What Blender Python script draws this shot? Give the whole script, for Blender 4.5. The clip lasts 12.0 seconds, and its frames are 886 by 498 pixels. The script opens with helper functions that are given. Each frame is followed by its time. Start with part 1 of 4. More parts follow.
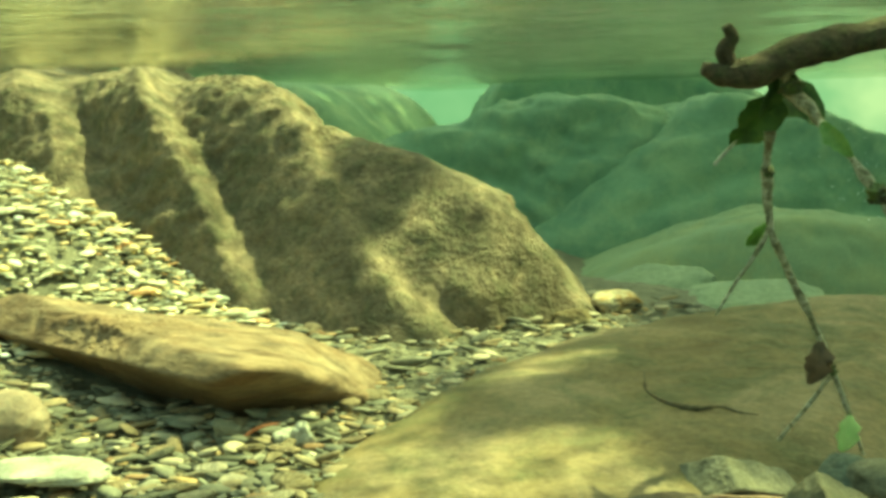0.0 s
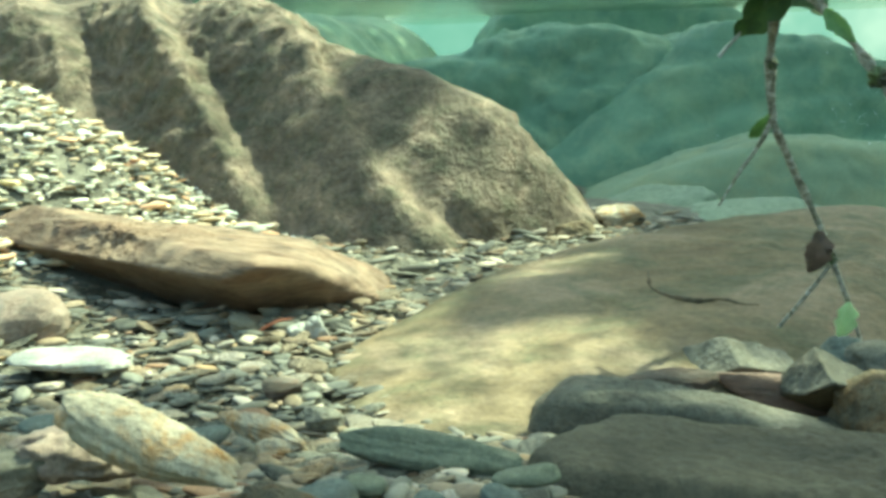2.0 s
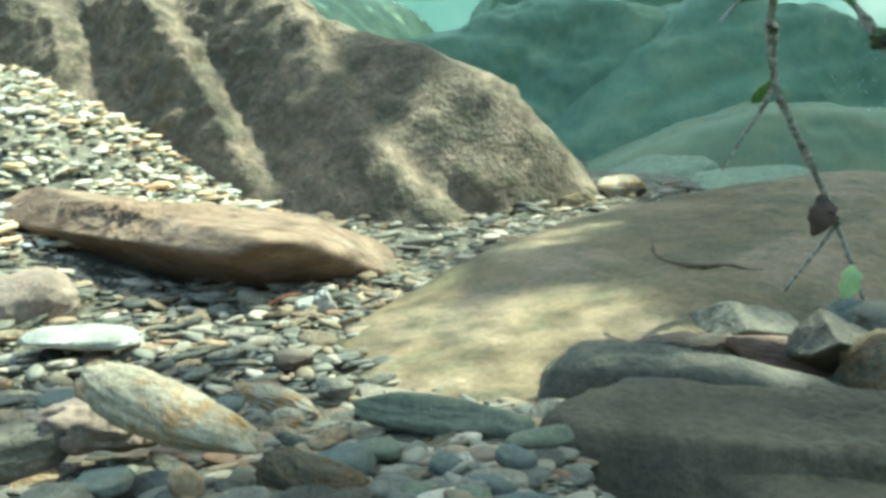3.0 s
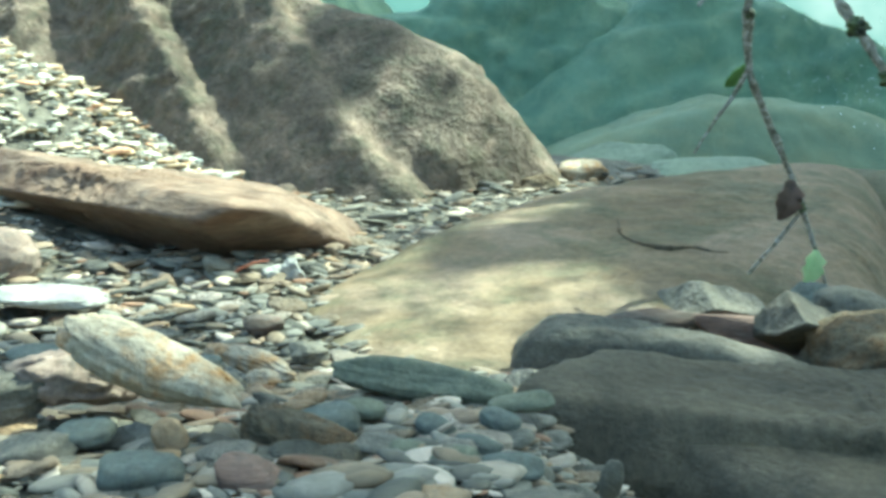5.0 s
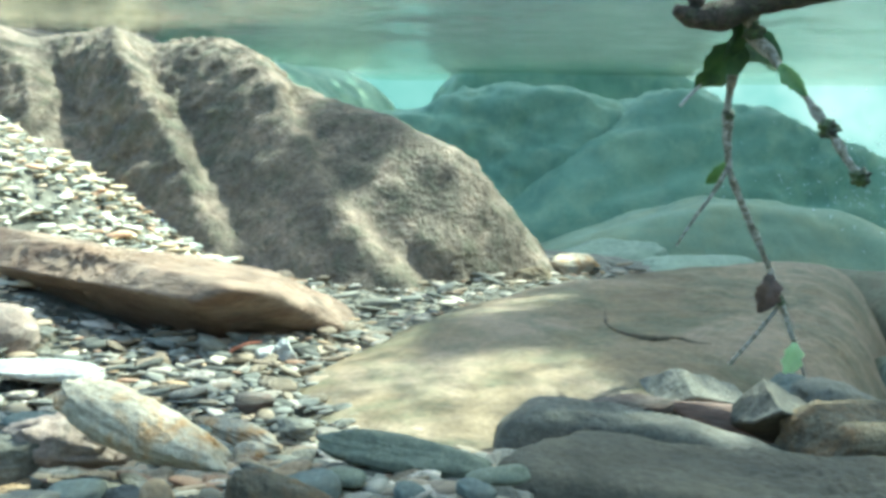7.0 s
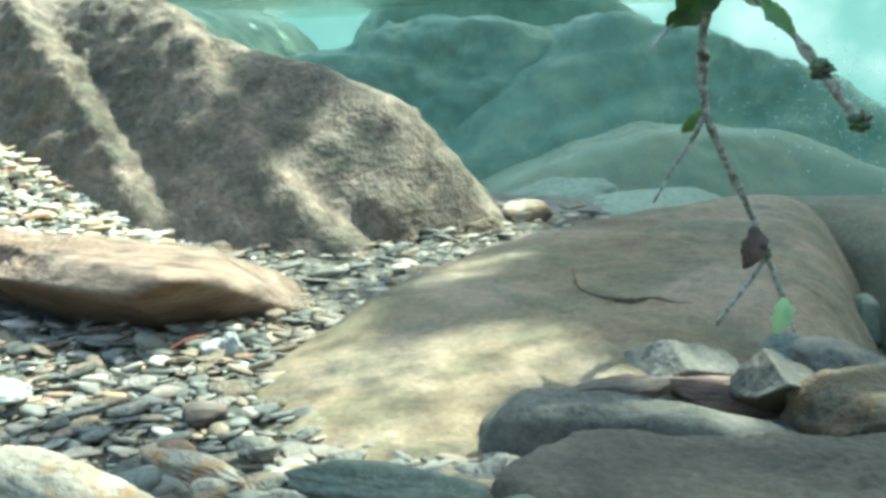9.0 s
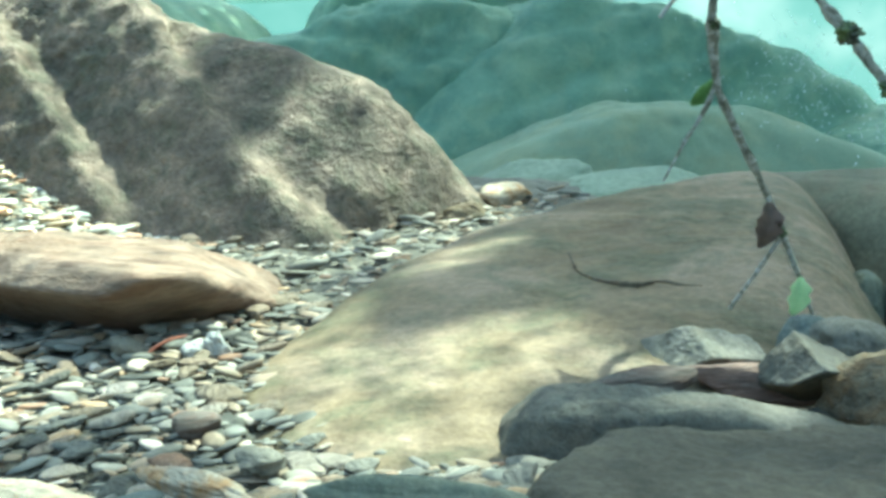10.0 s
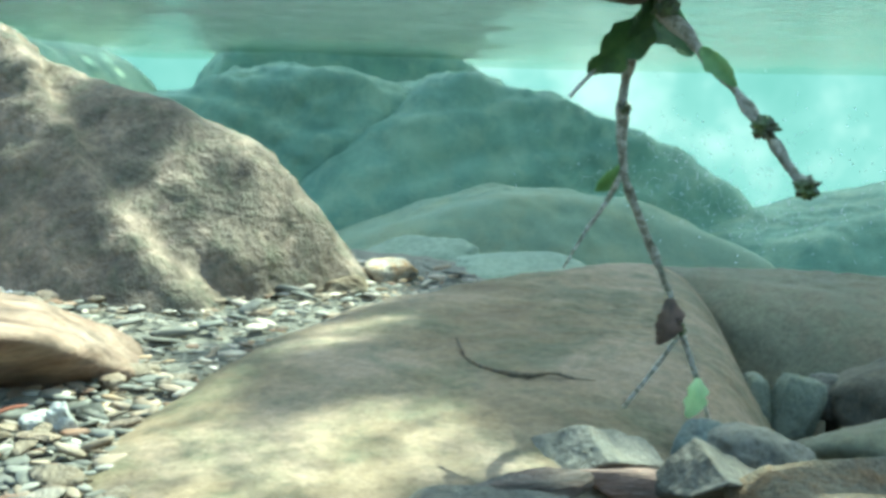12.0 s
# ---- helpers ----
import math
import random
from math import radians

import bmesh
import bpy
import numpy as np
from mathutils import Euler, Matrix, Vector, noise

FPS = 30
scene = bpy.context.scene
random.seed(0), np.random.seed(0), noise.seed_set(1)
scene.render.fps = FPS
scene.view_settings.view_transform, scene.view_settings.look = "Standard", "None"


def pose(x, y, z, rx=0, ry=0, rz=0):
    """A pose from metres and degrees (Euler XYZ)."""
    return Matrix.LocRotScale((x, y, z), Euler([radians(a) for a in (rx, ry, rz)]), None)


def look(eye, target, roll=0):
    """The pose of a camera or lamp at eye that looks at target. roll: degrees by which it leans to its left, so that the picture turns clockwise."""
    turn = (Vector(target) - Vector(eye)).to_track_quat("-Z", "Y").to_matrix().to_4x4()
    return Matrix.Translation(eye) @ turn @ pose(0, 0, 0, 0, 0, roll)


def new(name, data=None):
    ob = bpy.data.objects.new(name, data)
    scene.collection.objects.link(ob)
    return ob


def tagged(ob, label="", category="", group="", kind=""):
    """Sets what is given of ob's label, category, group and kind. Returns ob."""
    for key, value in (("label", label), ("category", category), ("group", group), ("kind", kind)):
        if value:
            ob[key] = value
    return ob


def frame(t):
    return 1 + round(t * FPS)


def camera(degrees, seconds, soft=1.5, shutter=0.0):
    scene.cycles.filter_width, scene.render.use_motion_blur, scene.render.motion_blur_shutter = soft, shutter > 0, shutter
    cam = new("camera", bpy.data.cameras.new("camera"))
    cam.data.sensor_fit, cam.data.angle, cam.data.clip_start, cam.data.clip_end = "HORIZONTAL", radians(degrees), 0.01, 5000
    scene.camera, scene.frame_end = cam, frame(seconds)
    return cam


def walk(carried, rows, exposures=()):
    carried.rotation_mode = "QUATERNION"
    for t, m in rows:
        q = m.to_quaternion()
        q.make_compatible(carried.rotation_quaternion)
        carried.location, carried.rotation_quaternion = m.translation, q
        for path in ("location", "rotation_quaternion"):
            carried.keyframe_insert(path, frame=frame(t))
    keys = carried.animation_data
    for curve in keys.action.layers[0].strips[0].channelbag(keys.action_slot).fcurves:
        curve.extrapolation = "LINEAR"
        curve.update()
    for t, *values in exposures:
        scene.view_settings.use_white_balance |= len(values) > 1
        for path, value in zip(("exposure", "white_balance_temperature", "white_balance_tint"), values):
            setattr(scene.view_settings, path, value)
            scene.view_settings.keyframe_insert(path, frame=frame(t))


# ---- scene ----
cam = camera(45.0, 12.0, soft=3.5)
PATH = [
    (0, (0.051, 0.002, 0.27), (-0.023, 1.985, 0.02), -1.5),
    (0.5, (0.055, -0.016, 0.256), (-0.067, 1.952, -0.079), -1.8),
    (1, (0.049, -0.018, 0.243), (-0.064, 1.943, -0.132), -1.8),
    (1.5, (0.041, -0.022, 0.242), (-0.048, 1.938, -0.146), -1.9),
    (2, (0.043, -0.024, 0.235), (-0.033, 1.943, -0.12), -1.8),
    (2.5, (0.035, -0.028, 0.236), (-0.041, 1.94, -0.113), -1.7),
    (3, (0.038, -0.031, 0.231), (-0.039, 1.928, -0.164), -3.0),
    (3.2, (0.038, -0.034, 0.228), (-0.044, 1.921, -0.187), -3.4),
    (4.8, (0.024, -0.022, 0.227), (0.03, 1.927, -0.222), -1.7),
    (5, (0.018, -0.034, 0.221), (0.04, 1.92, -0.203), -0.4),
    (5.5, (0.017, -0.046, 0.22), (0.037, 1.922, -0.137), 0.5),
    (6, (0.024, -0.05, 0.219), (0.041, 1.937, -0.015), 1.1),
    (6.5, (0.026, -0.063, 0.216), (0.049, 1.925, -0.001), 1.1),
    (8.3, (0.014, -0.028, 0.23), (0.067, 1.935, -0.145), -0.7),
    (8.5, (0.011, -0.015, 0.233), (0.105, 1.947, -0.139), -1.0),
    (9, (0.007, 0.024, 0.238), (0.156, 1.982, -0.138), -2.4),
    (9.5, (-0.008, 0.047, 0.229), (0.189, 1.998, -0.161), -3.4),
    (10, (-0.022, 0.078, 0.231), (0.214, 2.022, -0.176), -3.5),
    (10.5, (-0.024, 0.104, 0.228), (0.226, 2.046, -0.179), -2.9),
    (11, (-0.033, 0.122, 0.227), (0.243, 2.073, -0.116), -1.5),
    (11.5, (-0.016, 0.133, 0.225), (0.318, 2.085, -0.059), 0.3),
    (12, (-0.019, 0.134, 0.223), (0.447, 2.059, -0.05), 1.4),
]
EXPOSURES = [
    (0.0, 2.40, 22000, -38),
    (0.6, 2.20, 22000, -46),
    (1.2, 2.34, 10800, -32),
    (1.8, 2.52, 7700, -13),
    (2.2, 2.57, 6800, -8),
    (3.0, 2.50, 6500, 0),
    (5.5, 2.70, 6050, 2),
    (6.5, 2.80, 5950, 3),
    (8.5, 2.76, 6050, 7),
    (10.5, 2.80, 5950, -2),
    (12.0, 2.85, 6000, 0),
]
walk(cam, [(t, look(eye, target, roll)) for t, eye, target, roll in PATH], EXPOSURES)

# ---- world, sun, water glow ----
TO_SUN = Vector((0.40, 0.33, 0.85)).normalized()
WATER_Z = 0.38

world = bpy.data.worlds.new("world")
scene.world = world
world.use_nodes = True
wn = world.node_tree.nodes
sky = wn.new("ShaderNodeTexSky")
sky.sky_type = "NISHITA"
sky.sun_disc = False
sky.air_density = 0.8
sky.dust_density = 4.0
sky.ozone_density = 0.3
sky.sun_elevation = math.asin(TO_SUN.z)
sky.sun_rotation = math.atan2(TO_SUN.x, TO_SUN.y)
world.node_tree.links.new(sky.outputs[0], wn["Background"].inputs[0])
wn["Background"].inputs[1].default_value = 0.15

sun_data = bpy.data.lights.new("sun", "SUN")
sun_data.energy = 2.65
sun_data.angle = radians(0.53)
sun_data.color = (1.0, 0.91, 0.82)
sun = new("sun", sun_data)
sun.matrix_world = look(TO_SUN * 20, (0, 0, 0))


# ---- materials ----
def base_mat(name):
    m = bpy.data.materials.new(name)
    m.use_nodes = True
    nt = m.node_tree
    return m, nt.nodes, nt.links, nt.nodes["Principled BSDF"]


def ramp_node(nodes, stops):
    r = nodes.new("ShaderNodeValToRGB")
    els = r.color_ramp.elements
    while len(els) < len(stops):
        els.new(0.5)
    for e, (p, c) in zip(els, stops):
        e.position = p
        e.color = (*c, 1)
    return r


def noise_node(nodes, links, vec, scale, detail=6, rough=0.6, distort=0.0):
    n = nodes.new("ShaderNodeTexNoise")
    n.inputs["Scale"].default_value = scale
    n.inputs["Detail"].default_value = detail
    n.inputs["Roughness"].default_value = rough
    n.inputs["Distortion"].default_value = distort
    links.new(vec, n.inputs["Vector"])
    return n


def mix_col(nodes, links, mode, fac, a, b):
    n = nodes.new("ShaderNodeMix")
    n.data_type, n.blend_type = "RGBA", mode
    if isinstance(fac, float):
        n.inputs[0].default_value = fac
    else:
        links.new(fac, n.inputs[0])
    links.new(a, n.inputs[6])
    if isinstance(b, tuple):
        n.inputs[7].default_value = (*b, 1)
    else:
        links.new(b, n.inputs[7])
    return n.outputs[2]


def rock_mat(name, stops, patch, patch_amount=0.5, scale=9.0, fine=120.0, bump=0.5, depth=0.004, rough=0.75, speck=(0.05, 0.05, 0.04), streak=0.0):
    """Wet river rock: large mottling, a second colour in patches, fine grain and pits."""
    m, nodes, links, bsdf = base_mat(name)
    co = nodes.new("ShaderNodeTexCoord").outputs["Object"]
    if streak:
        mp = nodes.new("ShaderNodeMapping")
        mp.inputs["Scale"].default_value = (0.45, 1.0, 1.0 + streak)
        mp.inputs["Rotation"].default_value = (0.1, 0.25, 0.3)
        links.new(co, mp.inputs[0])
        co = mp.outputs[0]
    big = noise_node(nodes, links, co, scale, 8, 0.62, 0.6)
    base = ramp_node(nodes, stops)
    links.new(big.outputs[0], base.inputs[0])
    blot = noise_node(nodes, links, co, scale * 2.3, 5, 0.7, 0.3)
    edge = ramp_node(nodes, [(0.46, (0, 0, 0)), (0.64, (patch_amount,) * 3)])
    links.new(blot.outputs[0], edge.inputs[0])
    col = mix_col(nodes, links, "MIX", edge.outputs[0], base.outputs[0], patch)
    grain = noise_node(nodes, links, co, fine, 4, 0.7)
    gr = ramp_node(nodes, [(0.25, (0.55, 0.55, 0.55)), (0.75, (1.35, 1.35, 1.35))])
    links.new(grain.outputs[0], gr.inputs[0])
    col = mix_col(nodes, links, "MULTIPLY", 0.8, col, gr.outputs[0])
    pit = noise_node(nodes, links, co, fine * 0.45, 2, 0.5)
    pr = ramp_node(nodes, [(0.62, (0, 0, 0)), (0.74, (0.22, 0.22, 0.22))])
    links.new(pit.outputs[0], pr.inputs[0])
    col = mix_col(nodes, links, "MIX", pr.outputs[0], col, speck)
    links.new(col, bsdf.inputs["Base Color"])
    bsdf.inputs["Roughness"].default_value = rough
    bsdf.inputs["Specular IOR Level"].default_value = 0.25
    add = nodes.new("ShaderNodeMath")
    add.operation = "MULTIPLY_ADD"
    links.new(blot.outputs[0], add.inputs[0])
    add.inputs[1].default_value = 1.6
    links.new(grain.outputs[0], add.inputs[2])
    b = nodes.new("ShaderNodeBump")
    b.inputs["Strength"].default_value = bump
    b.inputs["Distance"].default_value = depth
    links.new(add.outputs[0], b.inputs["Height"])
    links.new(b.outputs[0], bsdf.inputs["Normal"])
    return m


def pebble_mat(name, island, lift=0.76):
    """Slate and quartz pebbles, a colour for each stone, with faint banding and a film of silt."""
    m, nodes, links, bsdf = base_mat(name)
    co = nodes.new("ShaderNodeTexCoord").outputs["Object"]
    if island:
        pick = nodes.new("ShaderNodeNewGeometry").outputs["Random Per Island"]
    else:
        pick = nodes.new("ShaderNodeObjectInfo").outputs["Random"]
    tones = [
        (0.00, (0.105, 0.115, 0.100)), (0.12, (0.215, 0.235, 0.210)), (0.26, (0.255, 0.220, 0.160)), (0.38, (0.300, 0.310, 0.275)),
        (0.50, (0.150, 0.160, 0.140)), (0.60, (0.320, 0.265, 0.195)), (0.72, (0.225, 0.240, 0.215)), (0.82, (0.430, 0.410, 0.350)),
        (0.90, (0.300, 0.195, 0.130)), (0.935, (0.400, 0.300, 0.185)), (0.960, (0.640, 0.610, 0.540))]
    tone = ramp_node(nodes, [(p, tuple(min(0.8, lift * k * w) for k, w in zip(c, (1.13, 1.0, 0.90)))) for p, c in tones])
    tone.color_ramp.interpolation = "CONSTANT"
    links.new(pick, tone.inputs[0])
    band = noise_node(nodes, links, co, 0.9 if not island else 70, 5, 0.65, 1.0)
    br = ramp_node(nodes, [(0.30, (0.66, 0.66, 0.66)), (0.70, (1.32, 1.30, 1.26))])
    links.new(band.outputs[0], br.inputs[0])
    col = mix_col(nodes, links, "MULTIPLY", 0.9, tone.outputs[0], br.outputs[0])
    silt = noise_node(nodes, links, co, 0.6 if not island else 22, 4, 0.6)
    sr = ramp_node(nodes, [(0.50, (0, 0, 0)), (0.72, (0.40, 0.40, 0.40))])
    links.new(silt.outputs[0], sr.inputs[0])
    col = mix_col(nodes, links, "MIX", sr.outputs[0], col, (0.27, 0.235, 0.165))
    links.new(col, bsdf.inputs["Base Color"])
    bsdf.inputs["Roughness"].default_value = 0.6
    bsdf.inputs["Specular IOR Level"].default_value = 0.3
    b = nodes.new("ShaderNodeBump")
    b.inputs["Strength"].default_value = 0.5
    b.inputs["Distance"].default_value = 0.15 if not island else 0.002
    links.new(band.outputs[0], b.inputs["Height"])
    links.new(b.outputs[0], bsdf.inputs["Normal"])
    return m


TAN = [(0.25, (0.104, 0.073, 0.040)), (0.45, (0.180, 0.128, 0.073)), (0.6, (0.255, 0.188, 0.125)), (0.8, (0.136, 0.104, 0.057))]
M_TAN = rock_mat("silty_tan_rock", TAN, (0.088, 0.088, 0.048), 0.8, 6, 150, 0.5, 0.003)
M_BOULDER = rock_mat("algae_brown_rock", [(0.25, (0.085, 0.070, 0.052)), (0.5, (0.185, 0.140, 0.099)), (0.72, (0.345, 0.250, 0.178))], (0.092, 0.092, 0.056), 0.7, 13, 80, 0.8, 0.009)
M_SLAB = rock_mat("russet_slab_rock", [(0.25, (0.150, 0.090, 0.056)), (0.5, (0.265, 0.182, 0.124)), (0.75, (0.350, 0.262, 0.190))], (0.165, 0.090, 0.056), 0.7, 10, 130, 0.7, 0.006, streak=1.5)
# Olive silted tone, darkened to carry the shade on the flank boulder.
M_OLIVE = rock_mat("olive_shade_tinted_rock", [(0.3, (0.110, 0.108, 0.066)), (0.7, (0.175, 0.160, 0.100))], (0.165, 0.120, 0.076), 0.6, 6, 150, 0.4, 0.003)
M_DARK = rock_mat("dark_silted_slab", [(0.3, (0.072, 0.062, 0.042)), (0.5, (0.115, 0.096, 0.064)), (0.7, (0.150, 0.124, 0.080))], (0.066, 0.060, 0.044), 0.6, 16, 170, 0.6, 0.003)
# Far rocks: the green haze of the water is painted into these base colours.
M_FAR = rock_mat("water_hazed_green_rock", [(0.3, (0.133, 0.242, 0.167)), (0.5, (0.207, 0.335, 0.224)), (0.7, (0.281, 0.412, 0.273))], (0.350, 0.443, 0.273), 0.6, 4, 400, 0.3, 0.008)
M_DOME = rock_mat("water_hazed_olive_rock", [(0.3, (0.199, 0.276, 0.184)), (0.7, (0.275, 0.339, 0.214))], (0.290, 0.311, 0.177), 0.7, 3, 400, 0.3, 0.008)
M_FARPALE = rock_mat("water_hazed_pale_rock", [(0.3, (0.187, 0.245, 0.171)), (0.7, (0.262, 0.315, 0.228))], (0.187, 0.236, 0.171), 0.4, 6, 90, 0.3, 0.004)
M_GREY = rock_mat("grey_slate", [(0.3, (0.085, 0.082, 0.064)), (0.5, (0.130, 0.120, 0.092)), (0.70, (0.215, 0.190, 0.145))], (0.150, 0.118, 0.082), 0.5, 26, 260, 0.7, 0.003)
M_SLATE = rock_mat("pale_grey_slate", [(0.3, (0.135, 0.128, 0.098)), (0.5, (0.205, 0.188, 0.145)), (0.7, (0.300, 0.268, 0.205))], (0.185, 0.155, 0.105), 0.5, 30, 260, 0.7, 0.003)
M_PINK = rock_mat("pinkish_stone", [(0.3, (0.216, 0.153, 0.117)), (0.7, (0.342, 0.252, 0.198))], (0.216, 0.198, 0.162), 0.5, 30, 260, 0.6, 0.003)
M_PALE = rock_mat("pale_ochre_stone", [(0.25, (0.250, 0.215, 0.155)), (0.5, (0.410, 0.345, 0.250)), (0.75, (0.520, 0.445, 0.335))], (0.370, 0.185, 0.060), 0.85, 20, 240, 0.6, 0.003)
M_BAND = rock_mat("reddish_banded_stone", [(0.3, (0.070, 0.062, 0.050)), (0.48, (0.165, 0.130, 0.102)), (0.6, (0.115, 0.108, 0.090)), (0.75, (0.230, 0.180, 0.140))], (0.190, 0.095, 0.062), 0.6, 16, 260, 0.9, 0.003, streak=6.0)
M_BAR = rock_mat("dusky_red_stone", [(0.3, (0.180, 0.110, 0.080)), (0.7, (0.310, 0.195, 0.145))], (0.140, 0.125, 0.105), 0.5, 22, 260, 0.6, 0.003, streak=2.0)
M_OCHRE = rock_mat("ochre_stained_stone", [(0.3, (0.050, 0.046, 0.034)), (0.5, (0.110, 0.090, 0.058)), (0.7, (0.200, 0.155, 0.095))], (0.180, 0.098, 0.040), 0.7, 22, 220, 0.9, 0.004)
M_WHITE = rock_mat("white_quartz", [(0.3, (0.354, 0.340, 0.292)), (0.7, (0.490, 0.476, 0.428))], (0.306, 0.272, 0.204), 0.5, 40, 260, 0.5, 0.002)
M_COAL = rock_mat("dark_rough_stone", [(0.3, (0.055, 0.055, 0.043)), (0.7, (0.140, 0.123, 0.085))], (0.220, 0.162, 0.093), 0.35, 30, 220, 0.9, 0.004)
M_BED = rock_mat("gravel_silt", [(0.3, (0.120, 0.112, 0.088)), (0.7, (0.260, 0.240, 0.185))], (0.180, 0.165, 0.125), 0.5, 30, 220, 0.9, 0.004)
M_TEAL = rock_mat("blue_grey_slate", [(0.3, (0.092, 0.108, 0.092)), (0.7, (0.165, 0.185, 0.160))], (0.140, 0.132, 0.096), 0.5, 40, 300, 0.5, 0.0015)
M_MOSS = rock_mat("olive_grey_slate", [(0.3, (0.125, 0.135, 0.090)), (0.7, (0.215, 0.220, 0.155))], (0.120, 0.140, 0.105), 0.5, 40, 300, 0.5, 0.0015)
M_RUST = rock_mat("orange_tan_stone", [(0.3, (0.260, 0.165, 0.085)), (0.7, (0.420, 0.300, 0.190))], (0.220, 0.200, 0.150), 0.5, 50, 300, 0.5, 0.0015)
M_PEB = pebble_mat("pebble", False, 0.66)
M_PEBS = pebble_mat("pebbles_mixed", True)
# Pale bank stones, lifted further to put direct sun into their colour.
M_PEBW = pebble_mat("pale_sun_lifted_bank_pebbles", True, 2.1)
M_BARK = rock_mat("waterlogged_bark", [(0.3, (0.035, 0.03, 0.022)), (0.6, (0.12, 0.085, 0.06)), (0.8, (0.20, 0.13, 0.10))], (0.10, 0.12, 0.05), 0.5, 50, 300, 1.0, 0.003)
M_TWIG = rock_mat("pale_peeling_twig", [(0.32, (0.110, 0.100, 0.070)), (0.44, (0.31, 0.28, 0.21)), (0.58, (0.62, 0.57, 0.48))], (0.150, 0.155, 0.075), 0.6, 150, 500, 1.0, 0.002)


def leaf_mat(name, col, dark, through_amount=0.4):
    m, nodes, links, bsdf = base_mat(name)
    co = nodes.new("ShaderNodeTexCoord").outputs["Object"]
    n = noise_node(nodes, links, co, 90, 5, 0.6)
    r = ramp_node(nodes, [(0.35, dark), (0.65, col)])
    links.new(n.outputs[0], r.inputs[0])
    links.new(r.outputs[0], bsdf.inputs["Base Color"])
    bsdf.inputs["Roughness"].default_value = 0.5
    tr = nodes.new("ShaderNodeBsdfTranslucent")
    links.new(r.outputs[0], tr.inputs[0])
    mx = nodes.new("ShaderNodeMixShader")
    mx.inputs[0].default_value = through_amount
    links.new(bsdf.outputs[0], mx.inputs[1])
    links.new(tr.outputs[0], mx.inputs[2])
    links.new(mx.outputs[0], nodes["Material Output"].inputs[0])
    return m


M_LEAF = leaf_mat("fresh_green_leaf", (0.66, 0.80, 0.46), (0.50, 0.68, 0.34), 0.4)
M_LEAFD = leaf_mat("dull_green_leaf", (0.10, 0.19, 0.06), (0.045, 0.10, 0.035), 0.35)
M_LEAFM = leaf_mat("mid_green_leaf", (0.28, 0.44, 0.17), (0.15, 0.28, 0.09), 0.45)
M_LEAFB = leaf_mat("brown_dead_leaf", (0.19, 0.115, 0.085), (0.08, 0.055, 0.042), 0.2)
M_CROWN = leaf_mat("tree_leaf", (0.08, 0.14, 0.03), (0.04, 0.08, 0.02), 0.15)
M_BUBBLE = leaf_mat("air_bubble", (0.95, 0.97, 0.95), (0.90, 0.95, 0.92), 0.6)
M_ALGAE = leaf_mat("bark_and_algae_tuft", (0.13, 0.19, 0.06), (0.06, 0.05, 0.035), 0.15)
M_TAG = leaf_mat("red_leaf_scrap", (0.42, 0.16, 0.10), (0.26, 0.10, 0.06), 0.2)


def surface_mat():
    """The water's surface from below: a rippled mirror that lets the sun through a painted caustic pattern."""
    m, nodes, links, bsdf = base_mat("water_surface")
    nodes.remove(bsdf)
    co = nodes.new("ShaderNodeTexCoord").outputs["Object"]
    warp = noise_node(nodes, links, co, 9, 3, 0.5)
    add = nodes.new("ShaderNodeVectorMath")
    add.operation = "MULTIPLY_ADD"
    links.new(warp.outputs["Color"], add.inputs[0])
    add.inputs[1].default_value = (0.09, 0.09, 0.0)
    links.new(co, add.inputs[2])
    v = nodes.new("ShaderNodeTexVoronoi")
    v.feature = "SMOOTH_F1"
    v.inputs["Scale"].default_value = 30
    v.inputs["Smoothness"].default_value = 0.6
    links.new(add.outputs[0], v.inputs["Vector"])
    r = ramp_node(nodes, [(0.10, (0.27, 0.34, 0.32)), (0.40, (0.51, 0.64, 0.60)), (0.62, (0.80, 1.0, 0.95))])
    links.new(v.outputs["Distance"], r.inputs[0])
    tp = nodes.new("ShaderNodeBsdfTransparent")
    links.new(r.outputs[0], tp.inputs[0])
    gl = nodes.new("ShaderNodeBsdfGlossy")
    gl.inputs["Color"].default_value = (0.88, 0.91, 0.83, 1)
    gl.inputs["Roughness"].default_value = 0.08
    long_waves = nodes.new("ShaderNodeMapping")
    long_waves.inputs["Scale"].default_value = (0.55, 1.6, 1.0)
    links.new(co, long_waves.inputs[0])
    wv = noise_node(nodes, links, long_waves.outputs[0], 18, 5, 0.6, 0.4)
    b = nodes.new("ShaderNodeBump")
    b.inputs["Strength"].default_value = 0.9
    b.inputs["Distance"].default_value = 0.012
    links.new(wv.outputs[0], b.inputs["Height"])
    links.new(b.outputs[0], gl.inputs["Normal"])
    lw = nodes.new("ShaderNodeLayerWeight")
    lw.inputs[0].default_value = 0.5
    gloss = nodes.new("ShaderNodeMapRange")
    gloss.inputs["From Min"].default_value = 0.5
    gloss.inputs["From Max"].default_value = 0.8
    gloss.inputs["To Min"].default_value = 0.04
    gloss.inputs["To Max"].default_value = 0.97
    links.new(lw.outputs["Facing"], gloss.inputs["Value"])
    mx = nodes.new("ShaderNodeMixShader")
    links.new(gloss.outputs[0], mx.inputs[0])
    links.new(tp.outputs[0], mx.inputs[1])
    links.new(gl.outputs[0], mx.inputs[2])
    links.new(mx.outputs[0], nodes["Material Output"].inputs[0])
    return m


M_WATER = surface_mat()


